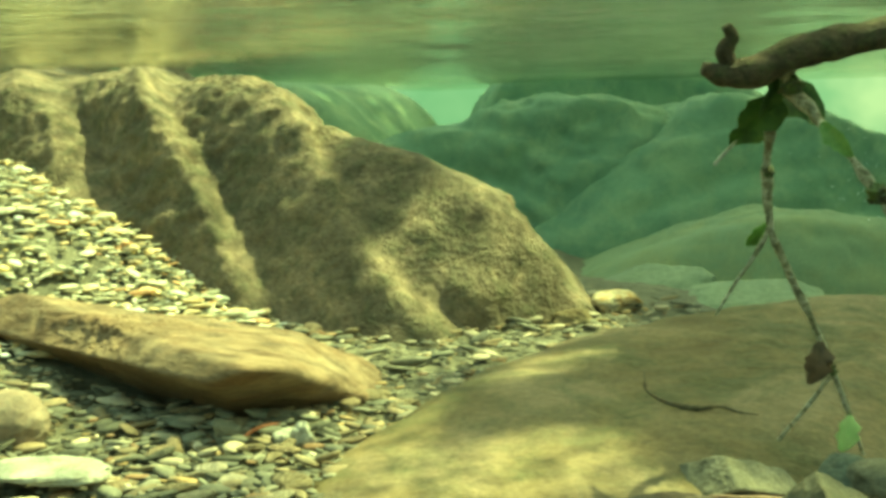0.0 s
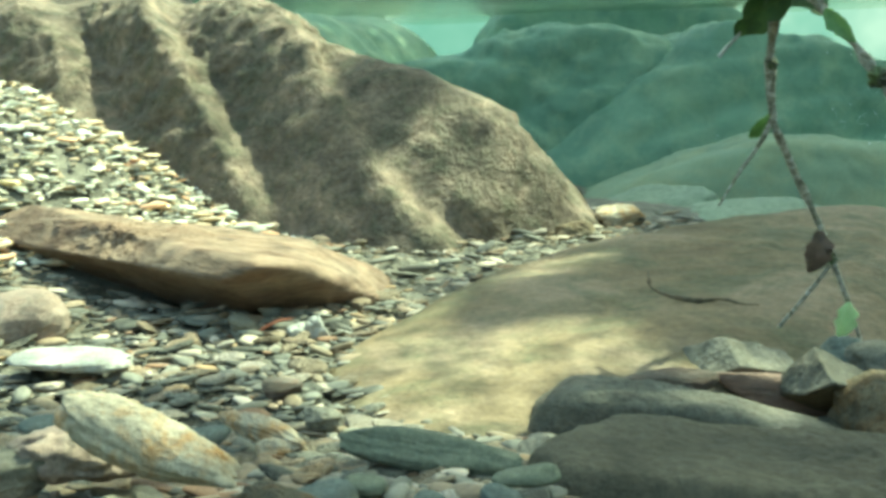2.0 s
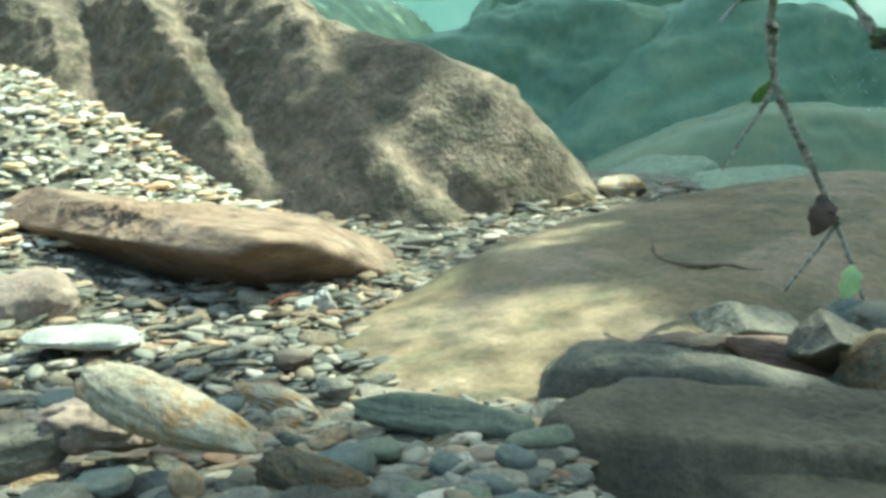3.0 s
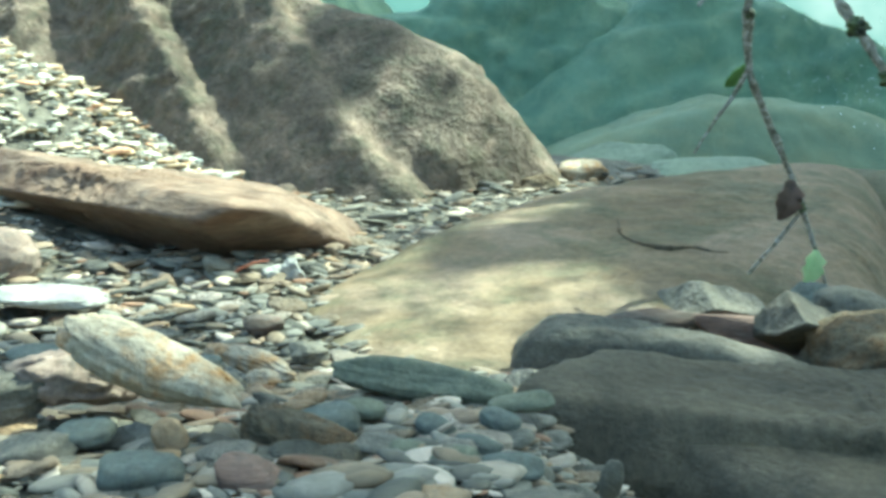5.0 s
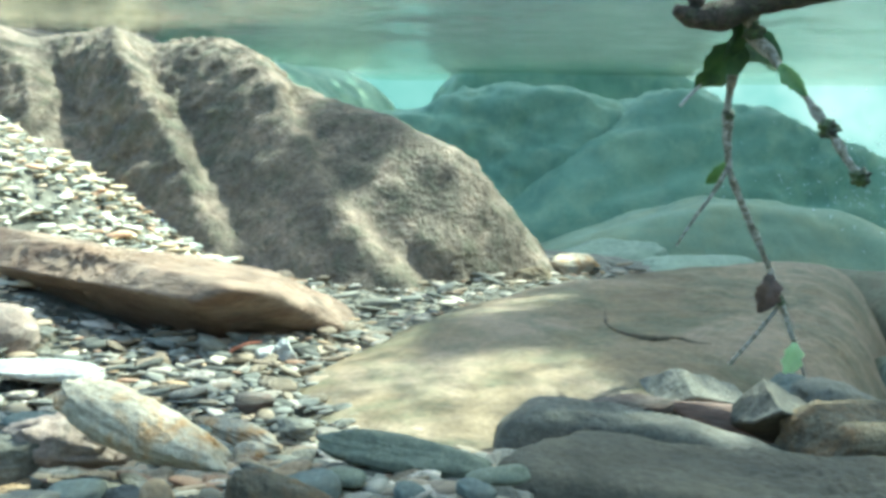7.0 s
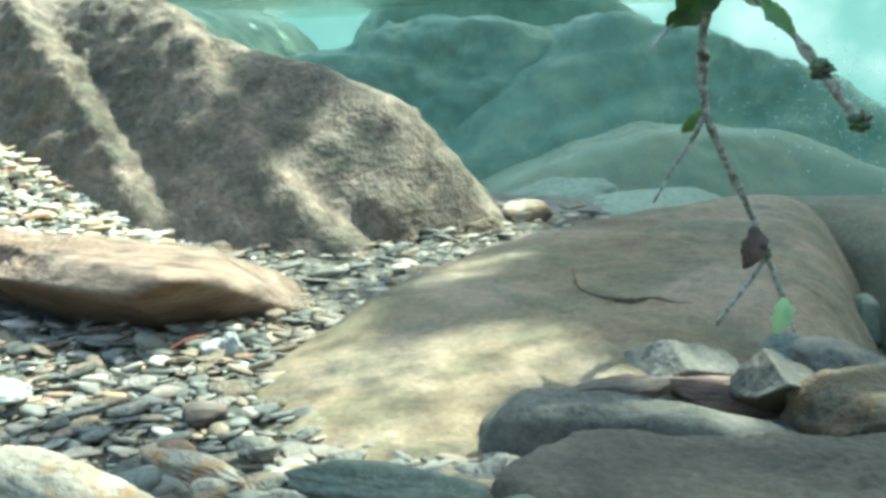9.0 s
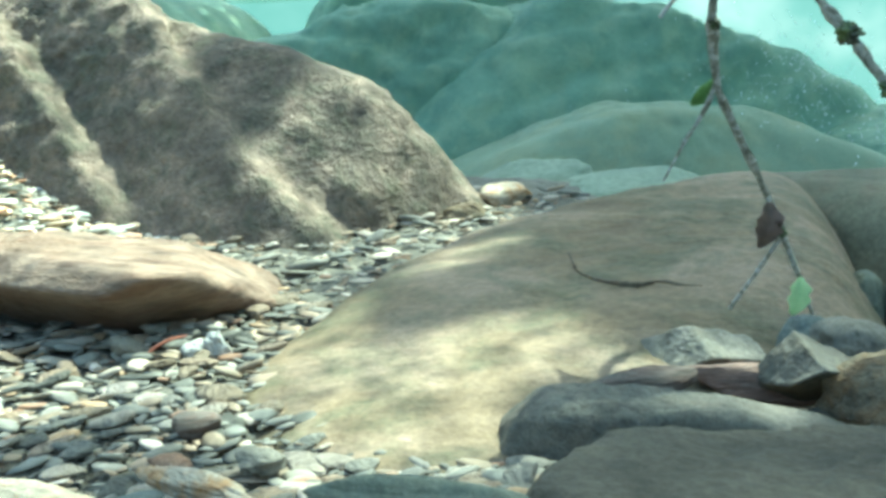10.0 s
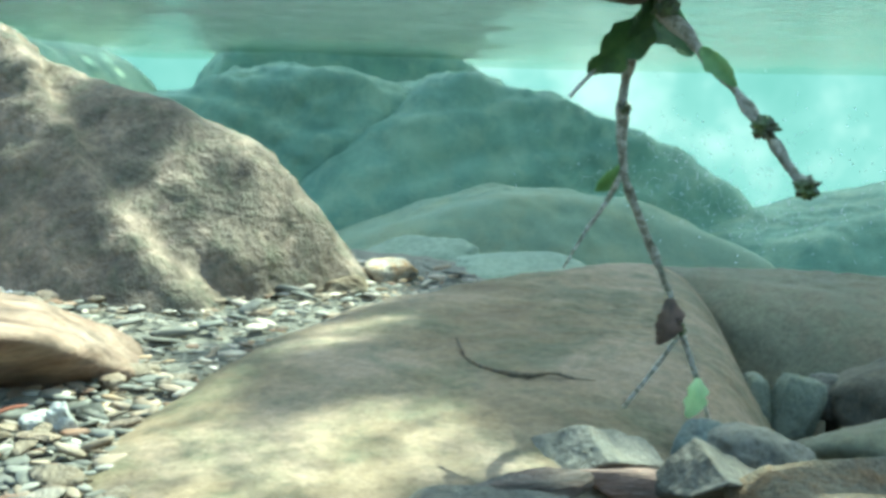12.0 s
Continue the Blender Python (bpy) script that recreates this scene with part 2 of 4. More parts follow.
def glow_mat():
    """Emissive stand-in for distant sunlit water, brighter in noise patches."""
    m, nodes, links, bsdf = base_mat("distant_water_glow")
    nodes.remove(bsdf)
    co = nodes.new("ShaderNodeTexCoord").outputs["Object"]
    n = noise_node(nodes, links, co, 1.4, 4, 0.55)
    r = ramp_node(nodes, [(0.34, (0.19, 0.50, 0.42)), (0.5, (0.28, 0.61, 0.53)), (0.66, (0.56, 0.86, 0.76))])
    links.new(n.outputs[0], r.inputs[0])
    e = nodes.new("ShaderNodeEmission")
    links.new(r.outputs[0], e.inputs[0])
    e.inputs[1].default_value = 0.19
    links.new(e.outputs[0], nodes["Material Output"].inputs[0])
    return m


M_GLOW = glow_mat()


# ---- builders ----
def ease(x, a, b):
    t = min(1.0, max(0.0, (x - a) / (b - a)))
    return t * t * (3 - 2 * t)


def obj(name, verts, faces, material, parent=None, label="", smooth=True):
    me = bpy.data.meshes.new(name)
    me.from_pydata(verts, [], faces)
    if smooth:
        me.shade_smooth()
    me.materials.append(material)
    ob = new(name, me)
    if parent:
        ob.parent = parent
    return tagged(ob, label)


BALLS = {}


def ball(level):
    if level not in BALLS:
        bm = bmesh.new()
        bmesh.ops.create_icosphere(bm, subdivisions=level, radius=1)
        bm.verts.ensure_lookup_table()
        v = np.array([w.co[:] for w in bm.verts])
        v /= np.linalg.norm(v, axis=1)[:, None]
        f = [tuple(w.index for w in q.verts) for q in bm.faces]
        bm.free()
        BALLS[level] = (v, f)
    return BALLS[level]


def ragged(p, freq, seed, octaves=5, h=0.8):
    q = Vector((p[0] * freq + seed * 7.3, p[1] * freq - seed * 3.1, p[2] * freq + seed * 1.7))
    return noise.fractal(q, h, 2.1, octaves)


def faceted(name, centre, planes, material, label, category="boulder", power=12, level=6, bumps=((6, 0.02), (25, 0.006)), seed=1, group="", strata=None, warp=1.8, sharp=False):
    """A rock bounded by worn planes (normal, a point on it), its edges rounded, its faces uneven."""
    c = np.array(centre, float)
    d, faces = ball(level)
    total = np.zeros(len(d))
    for n, p in planes:
        n = np.array(n, float) / np.linalg.norm(n)
        h = max(0.004, float(n @ (np.array(p, float) - c)))
        total += np.clip(d @ n / h, 0, None) ** power
    r = total ** (-1.0 / power)
    pts = c + d * r[:, None]
    out = []
    for q, way in zip(pts, d):
        s = 0.0
        for k, (freq, amp) in enumerate(bumps):
            s += amp * ragged(q, freq, seed + k)
        if strata:
            freq, amp, axis = strata
            turn = (freq * (q @ np.array(axis)) + warp * ragged(q, 4, seed + 9, 2)) / (2 * math.pi) % 1.0
            if sharp:
                s += amp * (2 * turn / 0.74 - 1 if turn < 0.74 else 1 - 2 * ease(turn, 0.74, 1.0))
            else:
                s += amp * math.sin(2 * math.pi * turn)
        out.append(q + way * s)
    ob = obj(name, [tuple(q) for q in out], faces, material)
    return tagged(ob, label, category, group)


def stone(name, centre, size, turn, material, label, category="stone", seed=1, power=4.0, cuts=7, level=5, rough=0.10, group=""):
    """A loose stone: an ellipsoid worn by random cuts. size: half axes; turn: degrees."""
    rng = random.Random(seed)
    d, faces = ball(level)
    q = 18
    total = (np.abs(d) ** power).sum(axis=1) ** (q / power)
    for _ in range(cuts):
        n = np.array([rng.gauss(0, 1) for _ in range(3)])
        n /= np.linalg.norm(n)
        total += np.clip(d @ n / rng.uniform(0.72, 1.0), 0, None) ** q
    r = total ** (-1.0 / q)
    pts = d * r[:, None]
    m = Euler([radians(a) for a in turn]).to_matrix()
    out = []
    for q in pts:
        k = 1 + rough * ragged(q, 1.3, seed) + rough * 0.35 * ragged(q, 5.0, seed + 3)
        w = m @ Vector((q[0] * size[0] * k, q[1] * size[1] * k, q[2] * size[2] * k))
        out.append((w.x, w.y, w.z))
    ob = obj(name, out, faces, material)
    ob.location = centre
    return tagged(ob, label, category, group)


def tube(path, radii, sides=10, seed=0, rough=0.0):
    """Vertices and faces of a round, tapering, uneven rod along a smoothed path."""
    pts = []
    P = [Vector(p) for p in path]
    for i in range(len(P) - 1):
        a, b, c, e = P[max(i - 1, 0)], P[i], P[i + 1], P[min(i + 2, len(P) - 1)]
        for k in range(8):
            t = k / 8
            q = 0.5 * (2 * b + (c - a) * t + (2 * a - 5 * b + 4 * c - e) * t * t + (3 * b - a - 3 * c + e) * t ** 3)
            pts.append((q, radii[i] * (1 - t) + radii[i + 1] * t))
    pts.append((P[-1], radii[-1]))
    verts, faces = [], []
    ref = Vector((0.3, 0.9, 0.2))
    for i, (q, r) in enumerate(pts):
        t = (pts[min(i + 1, len(pts) - 1)][0] - pts[max(i - 1, 0)][0]).normalized()
        u = t.cross(ref).normalized()
        w = t.cross(u)
        for k in range(sides):
            a = 2 * math.pi * k / sides
            e = u * math.cos(a) + w * math.sin(a)
            rr = r * (1 + rough * ragged(q + e * r, 60, seed, 3))
            verts.append(tuple(q + e * rr))
        if i:
            for k in range(sides):
                a0, a1 = (i - 1) * sides + k, (i - 1) * sides + (k + 1) % sides
                faces.append((a0, a1, a1 + sides, a0 + sides))
    faces.append(tuple(range(sides))[::-1])
    faces.append(tuple(range(len(verts) - sides, len(verts))))
    return verts, faces


def blade(base, tip, width, bend, seed, up=(0, 0, 1), thick=0.0006, nibble=0.0):
    """Vertices and faces of a leaf with a midrib, curled along its length."""
    a, b = Vector(base), Vector(tip)
    along = b - a
    side = along.cross(Vector(up)).normalized()
    lift = side.cross(along).normalized()
    rows, cols = 12, 6
    verts, faces = [], []
    for lay in (0, 1):
        for i in range(rows + 1):
            t = i / rows
            w = width * math.sin(math.pi * min(0.98, t * 0.94 + 0.05)) ** 0.8
            for j in range(cols + 1):
                s = j / cols * 2 - 1
                edge = 1 + nibble * noise.noise(Vector((t * 6, s * 3, seed)))
                q = a + along * t + side * (s * w * edge) + lift * (bend * math.sin(math.pi * t) + 0.35 * w * abs(s) + 0.15 * w * noise.noise(Vector((t * 4, s * 2, seed + 5))))
                verts.append(tuple(q + lift * (thick * (1 - 2 * lay))))
    n = (rows + 1) * (cols + 1)
    for lay in (0, 1):
        for i in range(rows):
            for j in range(cols):
                p = lay * n + i * (cols + 1) + j
                f = (p, p + 1, p + cols + 2, p + cols + 1)
                faces.append(f if lay else f[::-1])
    return verts, faces


# ---- the stream bed ----
def bed(x, y):
    """Height of the gravel: a bank at the foot of the big boulder, a hollow towards the pool."""
    z = 0.045 * (1 - ease(y, 0.35, 0.65)) * (1 - ease(x, 0.02, 0.14))
    z -= 0.035 * ease(x, 0.06, 0.16) * (1 - ease(y, 0.45, 0.6))
    z += min(0.18, 0.34 * max(0.0, -0.17 - x)) * ease(y, 1.05, 1.5)
    z += 0.03 * ease(-x, 0.25, 0.6)
    z -= 0.07 * ease(x, 0.25, 0.7) * ease(y, 0.4, 0.9)
    z -= 0.16 * ease(y, 1.6, 2.6) * ease(x, -0.3, 0.6)
    inside = min((x + 0.08) * 0.93 - (y - 0.737) * 0.38, (x - 0.074) * 0.62 + (y - 0.615) * 0.78, 0.9 - x, 1.3 - y)
    z -= 0.07 * ease(inside, -0.005, 0.05)
    return z + 0.008 * noise.noise(Vector((x * 5, y * 5, 2.0)))


def build_ground():
    xs = np.concatenate([np.linspace(-14, -1.6, 14), np.linspace(-1.5, 2.2, 150), np.linspace(2.4, 14, 14)])
    ys = np.concatenate([np.linspace(-14, -0.6, 14), np.linspace(-0.5, 3.2, 150), np.linspace(3.4, 14, 14)])
    verts, faces = [], []
    for y in ys:
        for x in xs:
            rough = 0.006 * noise.noise(Vector((x * 40, y * 40, 0))) if abs(x) < 2.3 and abs(y) < 3.3 else 0
            verts.append((x, y, bed(x, y) - 0.006 + rough))
    nx = len(xs)
    for j in range(len(ys) - 1):
        for i in range(nx - 1):
            a = j * nx + i
            faces.append((a, a + 1, a + nx + 1, a + nx))
    ob = obj("ground", verts, faces, M_BED)
    return tagged(ob, "grey-brown silt and fine gravel of the stream bed", "stream bed", kind="structure")


ground = build_ground()


def build_water():
    verts, faces = [], []
    xs = np.concatenate([np.linspace(-9, -1.6, 10), np.linspace(-1.5, 2.2, 160), np.linspace(2.4, 9, 10)])
    ys = np.concatenate([np.linspace(-9, -0.3, 10), np.linspace(-0.2, 4.0, 160), np.linspace(4.2, 9, 10)])
    for y in ys:
        for x in xs:
            z = WATER_Z + 0.007 * noise.noise(Vector((x * 4, y * 7, 4))) + 0.0018 * noise.noise(Vector((x * 16, y * 26, 7)))
            verts.append((x, y, z))
    nx = len(xs)
    for j in range(len(ys) - 1):
        for i in range(nx - 1):
            a = j * nx + i
            faces.append((a, a + 1, a + nx + 1, a + nx))
    ob = obj("water", verts, faces, M_WATER)
    return tagged(ob, "rippled stream surface seen from below, mirroring the rocks", "water surface", kind="structure")


water = build_water()


# Glowing ring added round the scene to give the water's scattered light.
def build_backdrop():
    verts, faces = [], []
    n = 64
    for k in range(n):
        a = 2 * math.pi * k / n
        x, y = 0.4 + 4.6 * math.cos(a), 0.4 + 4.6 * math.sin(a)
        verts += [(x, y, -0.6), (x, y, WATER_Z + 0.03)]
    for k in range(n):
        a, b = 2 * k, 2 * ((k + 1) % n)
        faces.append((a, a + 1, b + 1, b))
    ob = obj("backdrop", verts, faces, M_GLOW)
    return tagged(ob, "glowing turquoise backdrop standing in for distant sunlit water", "open water", kind="structure")


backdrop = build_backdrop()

# ---- the large rocks ----
big_boulder = faceted(
    "boulder", (-0.40, 1.85, 0.08),
    [((0.74, -0.14, 0.66), (0.208, 1.45, 0.02)), ((0.42, 0.10, 0.90), (-0.03, 1.5, 0.213)),
     ((0.48, -0.78, 0.42), (0.10, 1.33, 0.0)), ((-0.27, -0.72, 0.64), (-0.15, 1.30, 0.0)),
     ((0.0, -0.1, 1.0), (-0.5, 1.8, 0.335)), ((0, 1, 0.2), (0, 2.5, 0)), ((-1, 0, 0.2), (-1.6, 2, 0)), ((0, 0, -1), (0, 0, -0.2)),
     ((0.8, 0.6, 0.3), (0.1, 1.75, 0.0))],
    M_BOULDER, "large brown algae-filmed boulder reaching the water surface", power=16, level=7,
    bumps=((3, 0.020), (12, 0.010), (32, 0.0065), (90, 0.002)), seed=3, strata=(38, 0.022, (0.80, 0.1, 0.58)), warp=1.1, sharp=True)

whaleback = faceted(
    "boulder", (0.38, 1.02, -0.14),
    [((-0.019, -0.035, 0.999), (0.377, 1.014, 0.032)), ((0.120, 0.078, 0.990), (0.408, 1.038, 0.093)),
     ((-0.735, 0.436, 0.519), (0.126, 1.171, 0.039)), ((-0.789, -0.261, 0.556), (-0.046, 0.880, 0.160)),
     ((0.297, -0.850, 0.436), (0.489, 0.709, 0.020)), ((0.369, -0.409, 0.835), (0.455, 0.937, 0.030)),
     ((-0.390, 0.743, 0.543), (0.253, 1.263, 0.037)), ((0.951, -0.115, 0.288), (1.035, 0.941, 0.059)),
     ((0.013, -0.862, 0.507), (0.387, 0.576, 0.121)), ((0.60, -0.22, 0.77), (0.47, 0.98, 0.008)), ((0.84, -0.36, 0.40), (0.455, 0.93, -0.035)), ((0, 0, -1), (0, 0, -0.3))],
    M_TAN, "low smooth tan boulder filmed with silt", power=11, level=7,
    bumps=((4, 0.006), (14, 0.004), (60, 0.0012)), seed=11)

flank = faceted(
    "boulder", (0.80, 1.35, -0.12),
    [((0.05, 0.1, 1), (0.75, 1.3, 0.014)), ((0.0, -0.32, 0.95), (0.65, 1.12, -0.005)), ((0, -1, 0.3), (0.65, 0.97, -0.05)), ((-1, -0.3, 0.3), (0.58, 1.25, 0.0)),
     ((1, 0, 0.2), (1.3, 1.3, 0)), ((0, 1, 0.3), (0.8, 1.65, 0)), ((0, 0, -1), (0, 0, -0.35))],
    M_OLIVE, "silted boulder adjoining the low tan one, shade darkened into its colour", power=6, level=6,
    bumps=((4, 0.015), (14, 0.005), (60, 0.001)), seed=14)

slab = faceted(
    "slab", (-0.32, 1.06, 0.03),
    [((0.132, 0.086, 0.988), (-0.315, 1.064, 0.070)), ((0.453, 0.133, 0.882), (-0.276, 1.073, 0.115)), ((0.807, -0.151, 0.570), (-0.156, 1.029, 0.146)),
     ((-0.462, -0.496, 0.735), (-0.342, 1.037, 0.064)), ((-0.39, -0.456, -0.80), (-0.30, 0.985, 0.042)), ((0.20, -0.565, -0.80), (-0.13, 0.925, 0.024)),
     ((0.203, 0.838, 0.507), (-0.298, 1.151, 0.085)), ((-0.788, -0.034, 0.615), (-0.530, 1.052, 0.194)), ((0.038, 0.182, -0.983), (-0.318, 1.070, -0.024)),
     ((-0.287, -0.222, 0.932), (-0.356, 1.032, 0.148))],
    M_SLAB, "long russet slab of rock, undercut along its front", "rock", power=26, level=7,
    bumps=((6, 0.006), (22, 0.0065), (70, 0.0028)), seed=5, strata=(150, 0.0022, (0.15, 0.35, 0.92)))

dark_slab = faceted(
    "slab", (0.27, 0.50, -0.03),
    [((0.09, -0.07, 1), (0.2, 0.52, 0.018)), ((-0.80, -0.45, 0.35), (0.068, 0.50, 0.0)), ((-0.60, 0.75, 0.35), (0.095, 0.563, 0.008)),
     ((0.06, 1, 0.25), (0.20, 0.580, 0.008)), ((-0.10, -1, -0.20), (0.20, 0.472, -0.02)), ((-0.08, -0.93, 0.36), (0.20, 0.480, 0.006)),
     ((1, 0.1, 0.2), (0.55, 0.5, 0)), ((0, 0, -1), (0, 0, -0.12))],
    M_DARK, "flat dark slab dusted with brown silt", "rock", power=26, level=7,
    bumps=((9, 0.007), (30, 0.004), (90, 0.0015)), seed=8, strata=(160, 0.0022, (0.1, 0.2, 1.0)))

faceted("rock", (0.30, 0.452, -0.012),
        [((0.06, -0.05, 1), (0.28, 0.45, -0.003)), ((-0.7, -0.5, 0.3), (0.165, 0.45, -0.01)), ((-0.05, -1, 0.25), (0.28, 0.418, -0.012)), ((0, 1, 0.1), (0.28, 0.49, -0.01)),
         ((1, 0, 0.2), (0.52, 0.45, -0.01)), ((0, 0, -1), (0.28, 0.45, -0.08))],
        M_DARK, "dark broken ledge of rock below the flat slab", "rock", power=22, level=6, bumps=((12, 0.005), (40, 0.003), (110, 0.0012)), seed=9, strata=(220, 0.0020, (0.1, 0.2, 1.0)))

# ---- rocks in the distance, green water haze put into their colour ----
FAR = "rocks behind in the green water"
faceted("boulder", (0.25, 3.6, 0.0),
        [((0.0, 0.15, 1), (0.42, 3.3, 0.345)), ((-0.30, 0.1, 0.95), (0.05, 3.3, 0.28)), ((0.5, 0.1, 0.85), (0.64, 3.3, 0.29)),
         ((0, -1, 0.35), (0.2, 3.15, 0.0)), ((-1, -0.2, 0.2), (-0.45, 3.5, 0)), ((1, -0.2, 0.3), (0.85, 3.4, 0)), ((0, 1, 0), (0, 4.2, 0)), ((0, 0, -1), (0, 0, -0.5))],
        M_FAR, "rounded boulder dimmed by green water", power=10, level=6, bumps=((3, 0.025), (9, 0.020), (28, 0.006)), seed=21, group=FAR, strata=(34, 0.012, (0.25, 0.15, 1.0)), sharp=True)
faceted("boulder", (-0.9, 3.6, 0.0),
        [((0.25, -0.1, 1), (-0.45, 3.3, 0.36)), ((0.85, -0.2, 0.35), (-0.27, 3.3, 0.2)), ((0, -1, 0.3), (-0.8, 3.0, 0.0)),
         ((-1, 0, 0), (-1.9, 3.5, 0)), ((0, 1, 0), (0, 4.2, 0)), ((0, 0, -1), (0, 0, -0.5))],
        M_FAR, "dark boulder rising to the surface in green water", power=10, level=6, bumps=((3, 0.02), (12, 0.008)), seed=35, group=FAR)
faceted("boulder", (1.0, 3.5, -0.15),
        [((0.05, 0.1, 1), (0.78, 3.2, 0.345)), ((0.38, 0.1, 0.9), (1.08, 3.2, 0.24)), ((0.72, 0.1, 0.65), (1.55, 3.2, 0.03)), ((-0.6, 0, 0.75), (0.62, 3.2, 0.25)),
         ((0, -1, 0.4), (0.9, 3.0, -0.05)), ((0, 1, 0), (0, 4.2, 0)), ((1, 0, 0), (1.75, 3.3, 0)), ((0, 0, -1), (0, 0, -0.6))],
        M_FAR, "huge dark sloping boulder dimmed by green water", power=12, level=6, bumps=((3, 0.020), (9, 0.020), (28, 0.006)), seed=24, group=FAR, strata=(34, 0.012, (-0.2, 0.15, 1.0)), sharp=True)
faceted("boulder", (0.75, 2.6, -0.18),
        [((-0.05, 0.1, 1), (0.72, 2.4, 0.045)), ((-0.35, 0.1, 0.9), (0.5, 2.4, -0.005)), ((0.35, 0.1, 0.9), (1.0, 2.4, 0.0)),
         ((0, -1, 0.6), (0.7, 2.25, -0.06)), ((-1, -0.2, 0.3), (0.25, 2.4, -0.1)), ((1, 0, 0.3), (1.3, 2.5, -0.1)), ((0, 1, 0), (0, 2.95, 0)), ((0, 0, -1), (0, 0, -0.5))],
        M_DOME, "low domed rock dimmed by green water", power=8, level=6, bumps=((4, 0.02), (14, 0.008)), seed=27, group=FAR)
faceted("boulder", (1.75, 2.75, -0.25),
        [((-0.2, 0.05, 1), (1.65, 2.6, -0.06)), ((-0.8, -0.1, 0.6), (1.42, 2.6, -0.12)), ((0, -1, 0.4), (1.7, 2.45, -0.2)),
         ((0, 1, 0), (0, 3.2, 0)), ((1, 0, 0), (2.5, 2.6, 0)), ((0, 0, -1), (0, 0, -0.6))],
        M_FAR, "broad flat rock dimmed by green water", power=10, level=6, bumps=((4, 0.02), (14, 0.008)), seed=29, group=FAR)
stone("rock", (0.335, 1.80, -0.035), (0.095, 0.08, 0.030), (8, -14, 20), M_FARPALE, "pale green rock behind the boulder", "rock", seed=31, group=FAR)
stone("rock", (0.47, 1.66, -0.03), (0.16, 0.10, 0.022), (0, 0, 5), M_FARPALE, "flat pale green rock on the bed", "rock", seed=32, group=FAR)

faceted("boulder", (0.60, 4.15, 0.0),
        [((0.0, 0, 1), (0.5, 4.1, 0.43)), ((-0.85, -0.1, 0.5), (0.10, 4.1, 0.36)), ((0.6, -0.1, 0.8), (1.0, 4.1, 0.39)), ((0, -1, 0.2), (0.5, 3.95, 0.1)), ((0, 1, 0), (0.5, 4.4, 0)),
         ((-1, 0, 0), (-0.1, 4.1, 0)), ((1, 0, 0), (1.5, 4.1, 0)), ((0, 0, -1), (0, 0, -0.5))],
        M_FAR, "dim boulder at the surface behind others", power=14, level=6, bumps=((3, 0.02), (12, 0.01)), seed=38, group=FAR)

# ---- loose stones on the bed ----
stone("stone", (-0.104, 0.415, 0.073), (0.044, 0.0140, 0.0100), (22, 20, -14), M_PALE, "pale elongated stone with an ochre stain", seed=43, power=2.7, cuts=5, rough=0.13)
stone("stone", (-0.150, 0.452, 0.056), (0.030, 0.024, 0.014), (8, 8, 10), M_PINK, "tan angular stone lying under a pale one", seed=42, power=5, cuts=10, rough=0.2)
stone("stone", (-0.176, 0.435, 0.052), (0.026, 0.02, 0.010), (0, -5, 15), M_GREY, "flat grey-green slate stone", seed=43)
stone("stone", (0.014, 0.502, 0.034), (0.048, 0.013, 0.0105), (0, 8, -8), M_MOSS, "flat olive stone among the pebbles", seed=44, power=3)
stone("stone", (-0.038, 0.398, 0.044), (0.025, 0.017, 0.013), (0, 12, -30), M_OCHRE, "brown silted stone among the pebbles", seed=45)
stone("stone", (-0.10, 0.855, 0.006), (0.010, 0.008, 0.0145), (10, 8, 0), M_WHITE, "upright white quartz pebble", "pebble", seed=46, power=3.2, cuts=8, rough=0.22)
stone("stone", (-0.117, 0.862, 0.004), (0.010, 0.009, 0.009), (0, -20, 0), M_WHITE, "small white quartz pebble in gravel", "pebble", seed=47, power=3.2, cuts=8, rough=0.22)
stone("stone", (-0.165, 0.872, 0.010), (0.016, 0.011, 0.0065), (20, 30, 10), M_SLATE, "smooth grey pebble beside a leaf scrap", "pebble", seed=48, power=3)
stone("stone", (-0.275, 0.76, 0.014), (0.046, 0.028, 0.0065), (0, 2, 10), M_WHITE, "flat white stone lying in the gravel", seed=49, power=3)
stone("stone", (0.232, 1.465, 0.004), (0.035, 0.028, 0.018), (0, 0, 20), M_PALE, "pale stone wedged at the boulder's foot", seed=50, power=3)
stone("stone", (0.165, 1.36, 0.0), (0.028, 0.02, 0.02), (20, 10, 0), M_TAN, "tan stone at the boulder's foot", seed=51)
stone("stone", (-0.075, 0.54, 0.022), (0.012, 0.008, 0.006), (0, 0, 0), M_PALE, "small orange-tan pebble on the gravel", "pebble", seed=52, power=2.6)

stone("stone", (-0.372, 0.87, 0.014), (0.050, 0.040, 0.030), (0, -8, 20), M_PINK, "pinkish rounded stone in front of the slab", seed=53, power=2.3, cuts=2, rough=0.06)

stone("stone", (-0.088, 0.560, 0.028), (0.034, 0.008, 0.0065), (0, 6, -38), M_PALE, "long whitish sliver of stone beside a pale one", seed=54, power=3.5, cuts=8, rough=0.18)
stone("stone", (-0.060, 0.612, 0.014), (0.014, 0.010, 0.006), (0, 4, -8), M_SLATE, "pale stone at the gravel's edge", seed=55, power=4, cuts=8, rough=0.15)

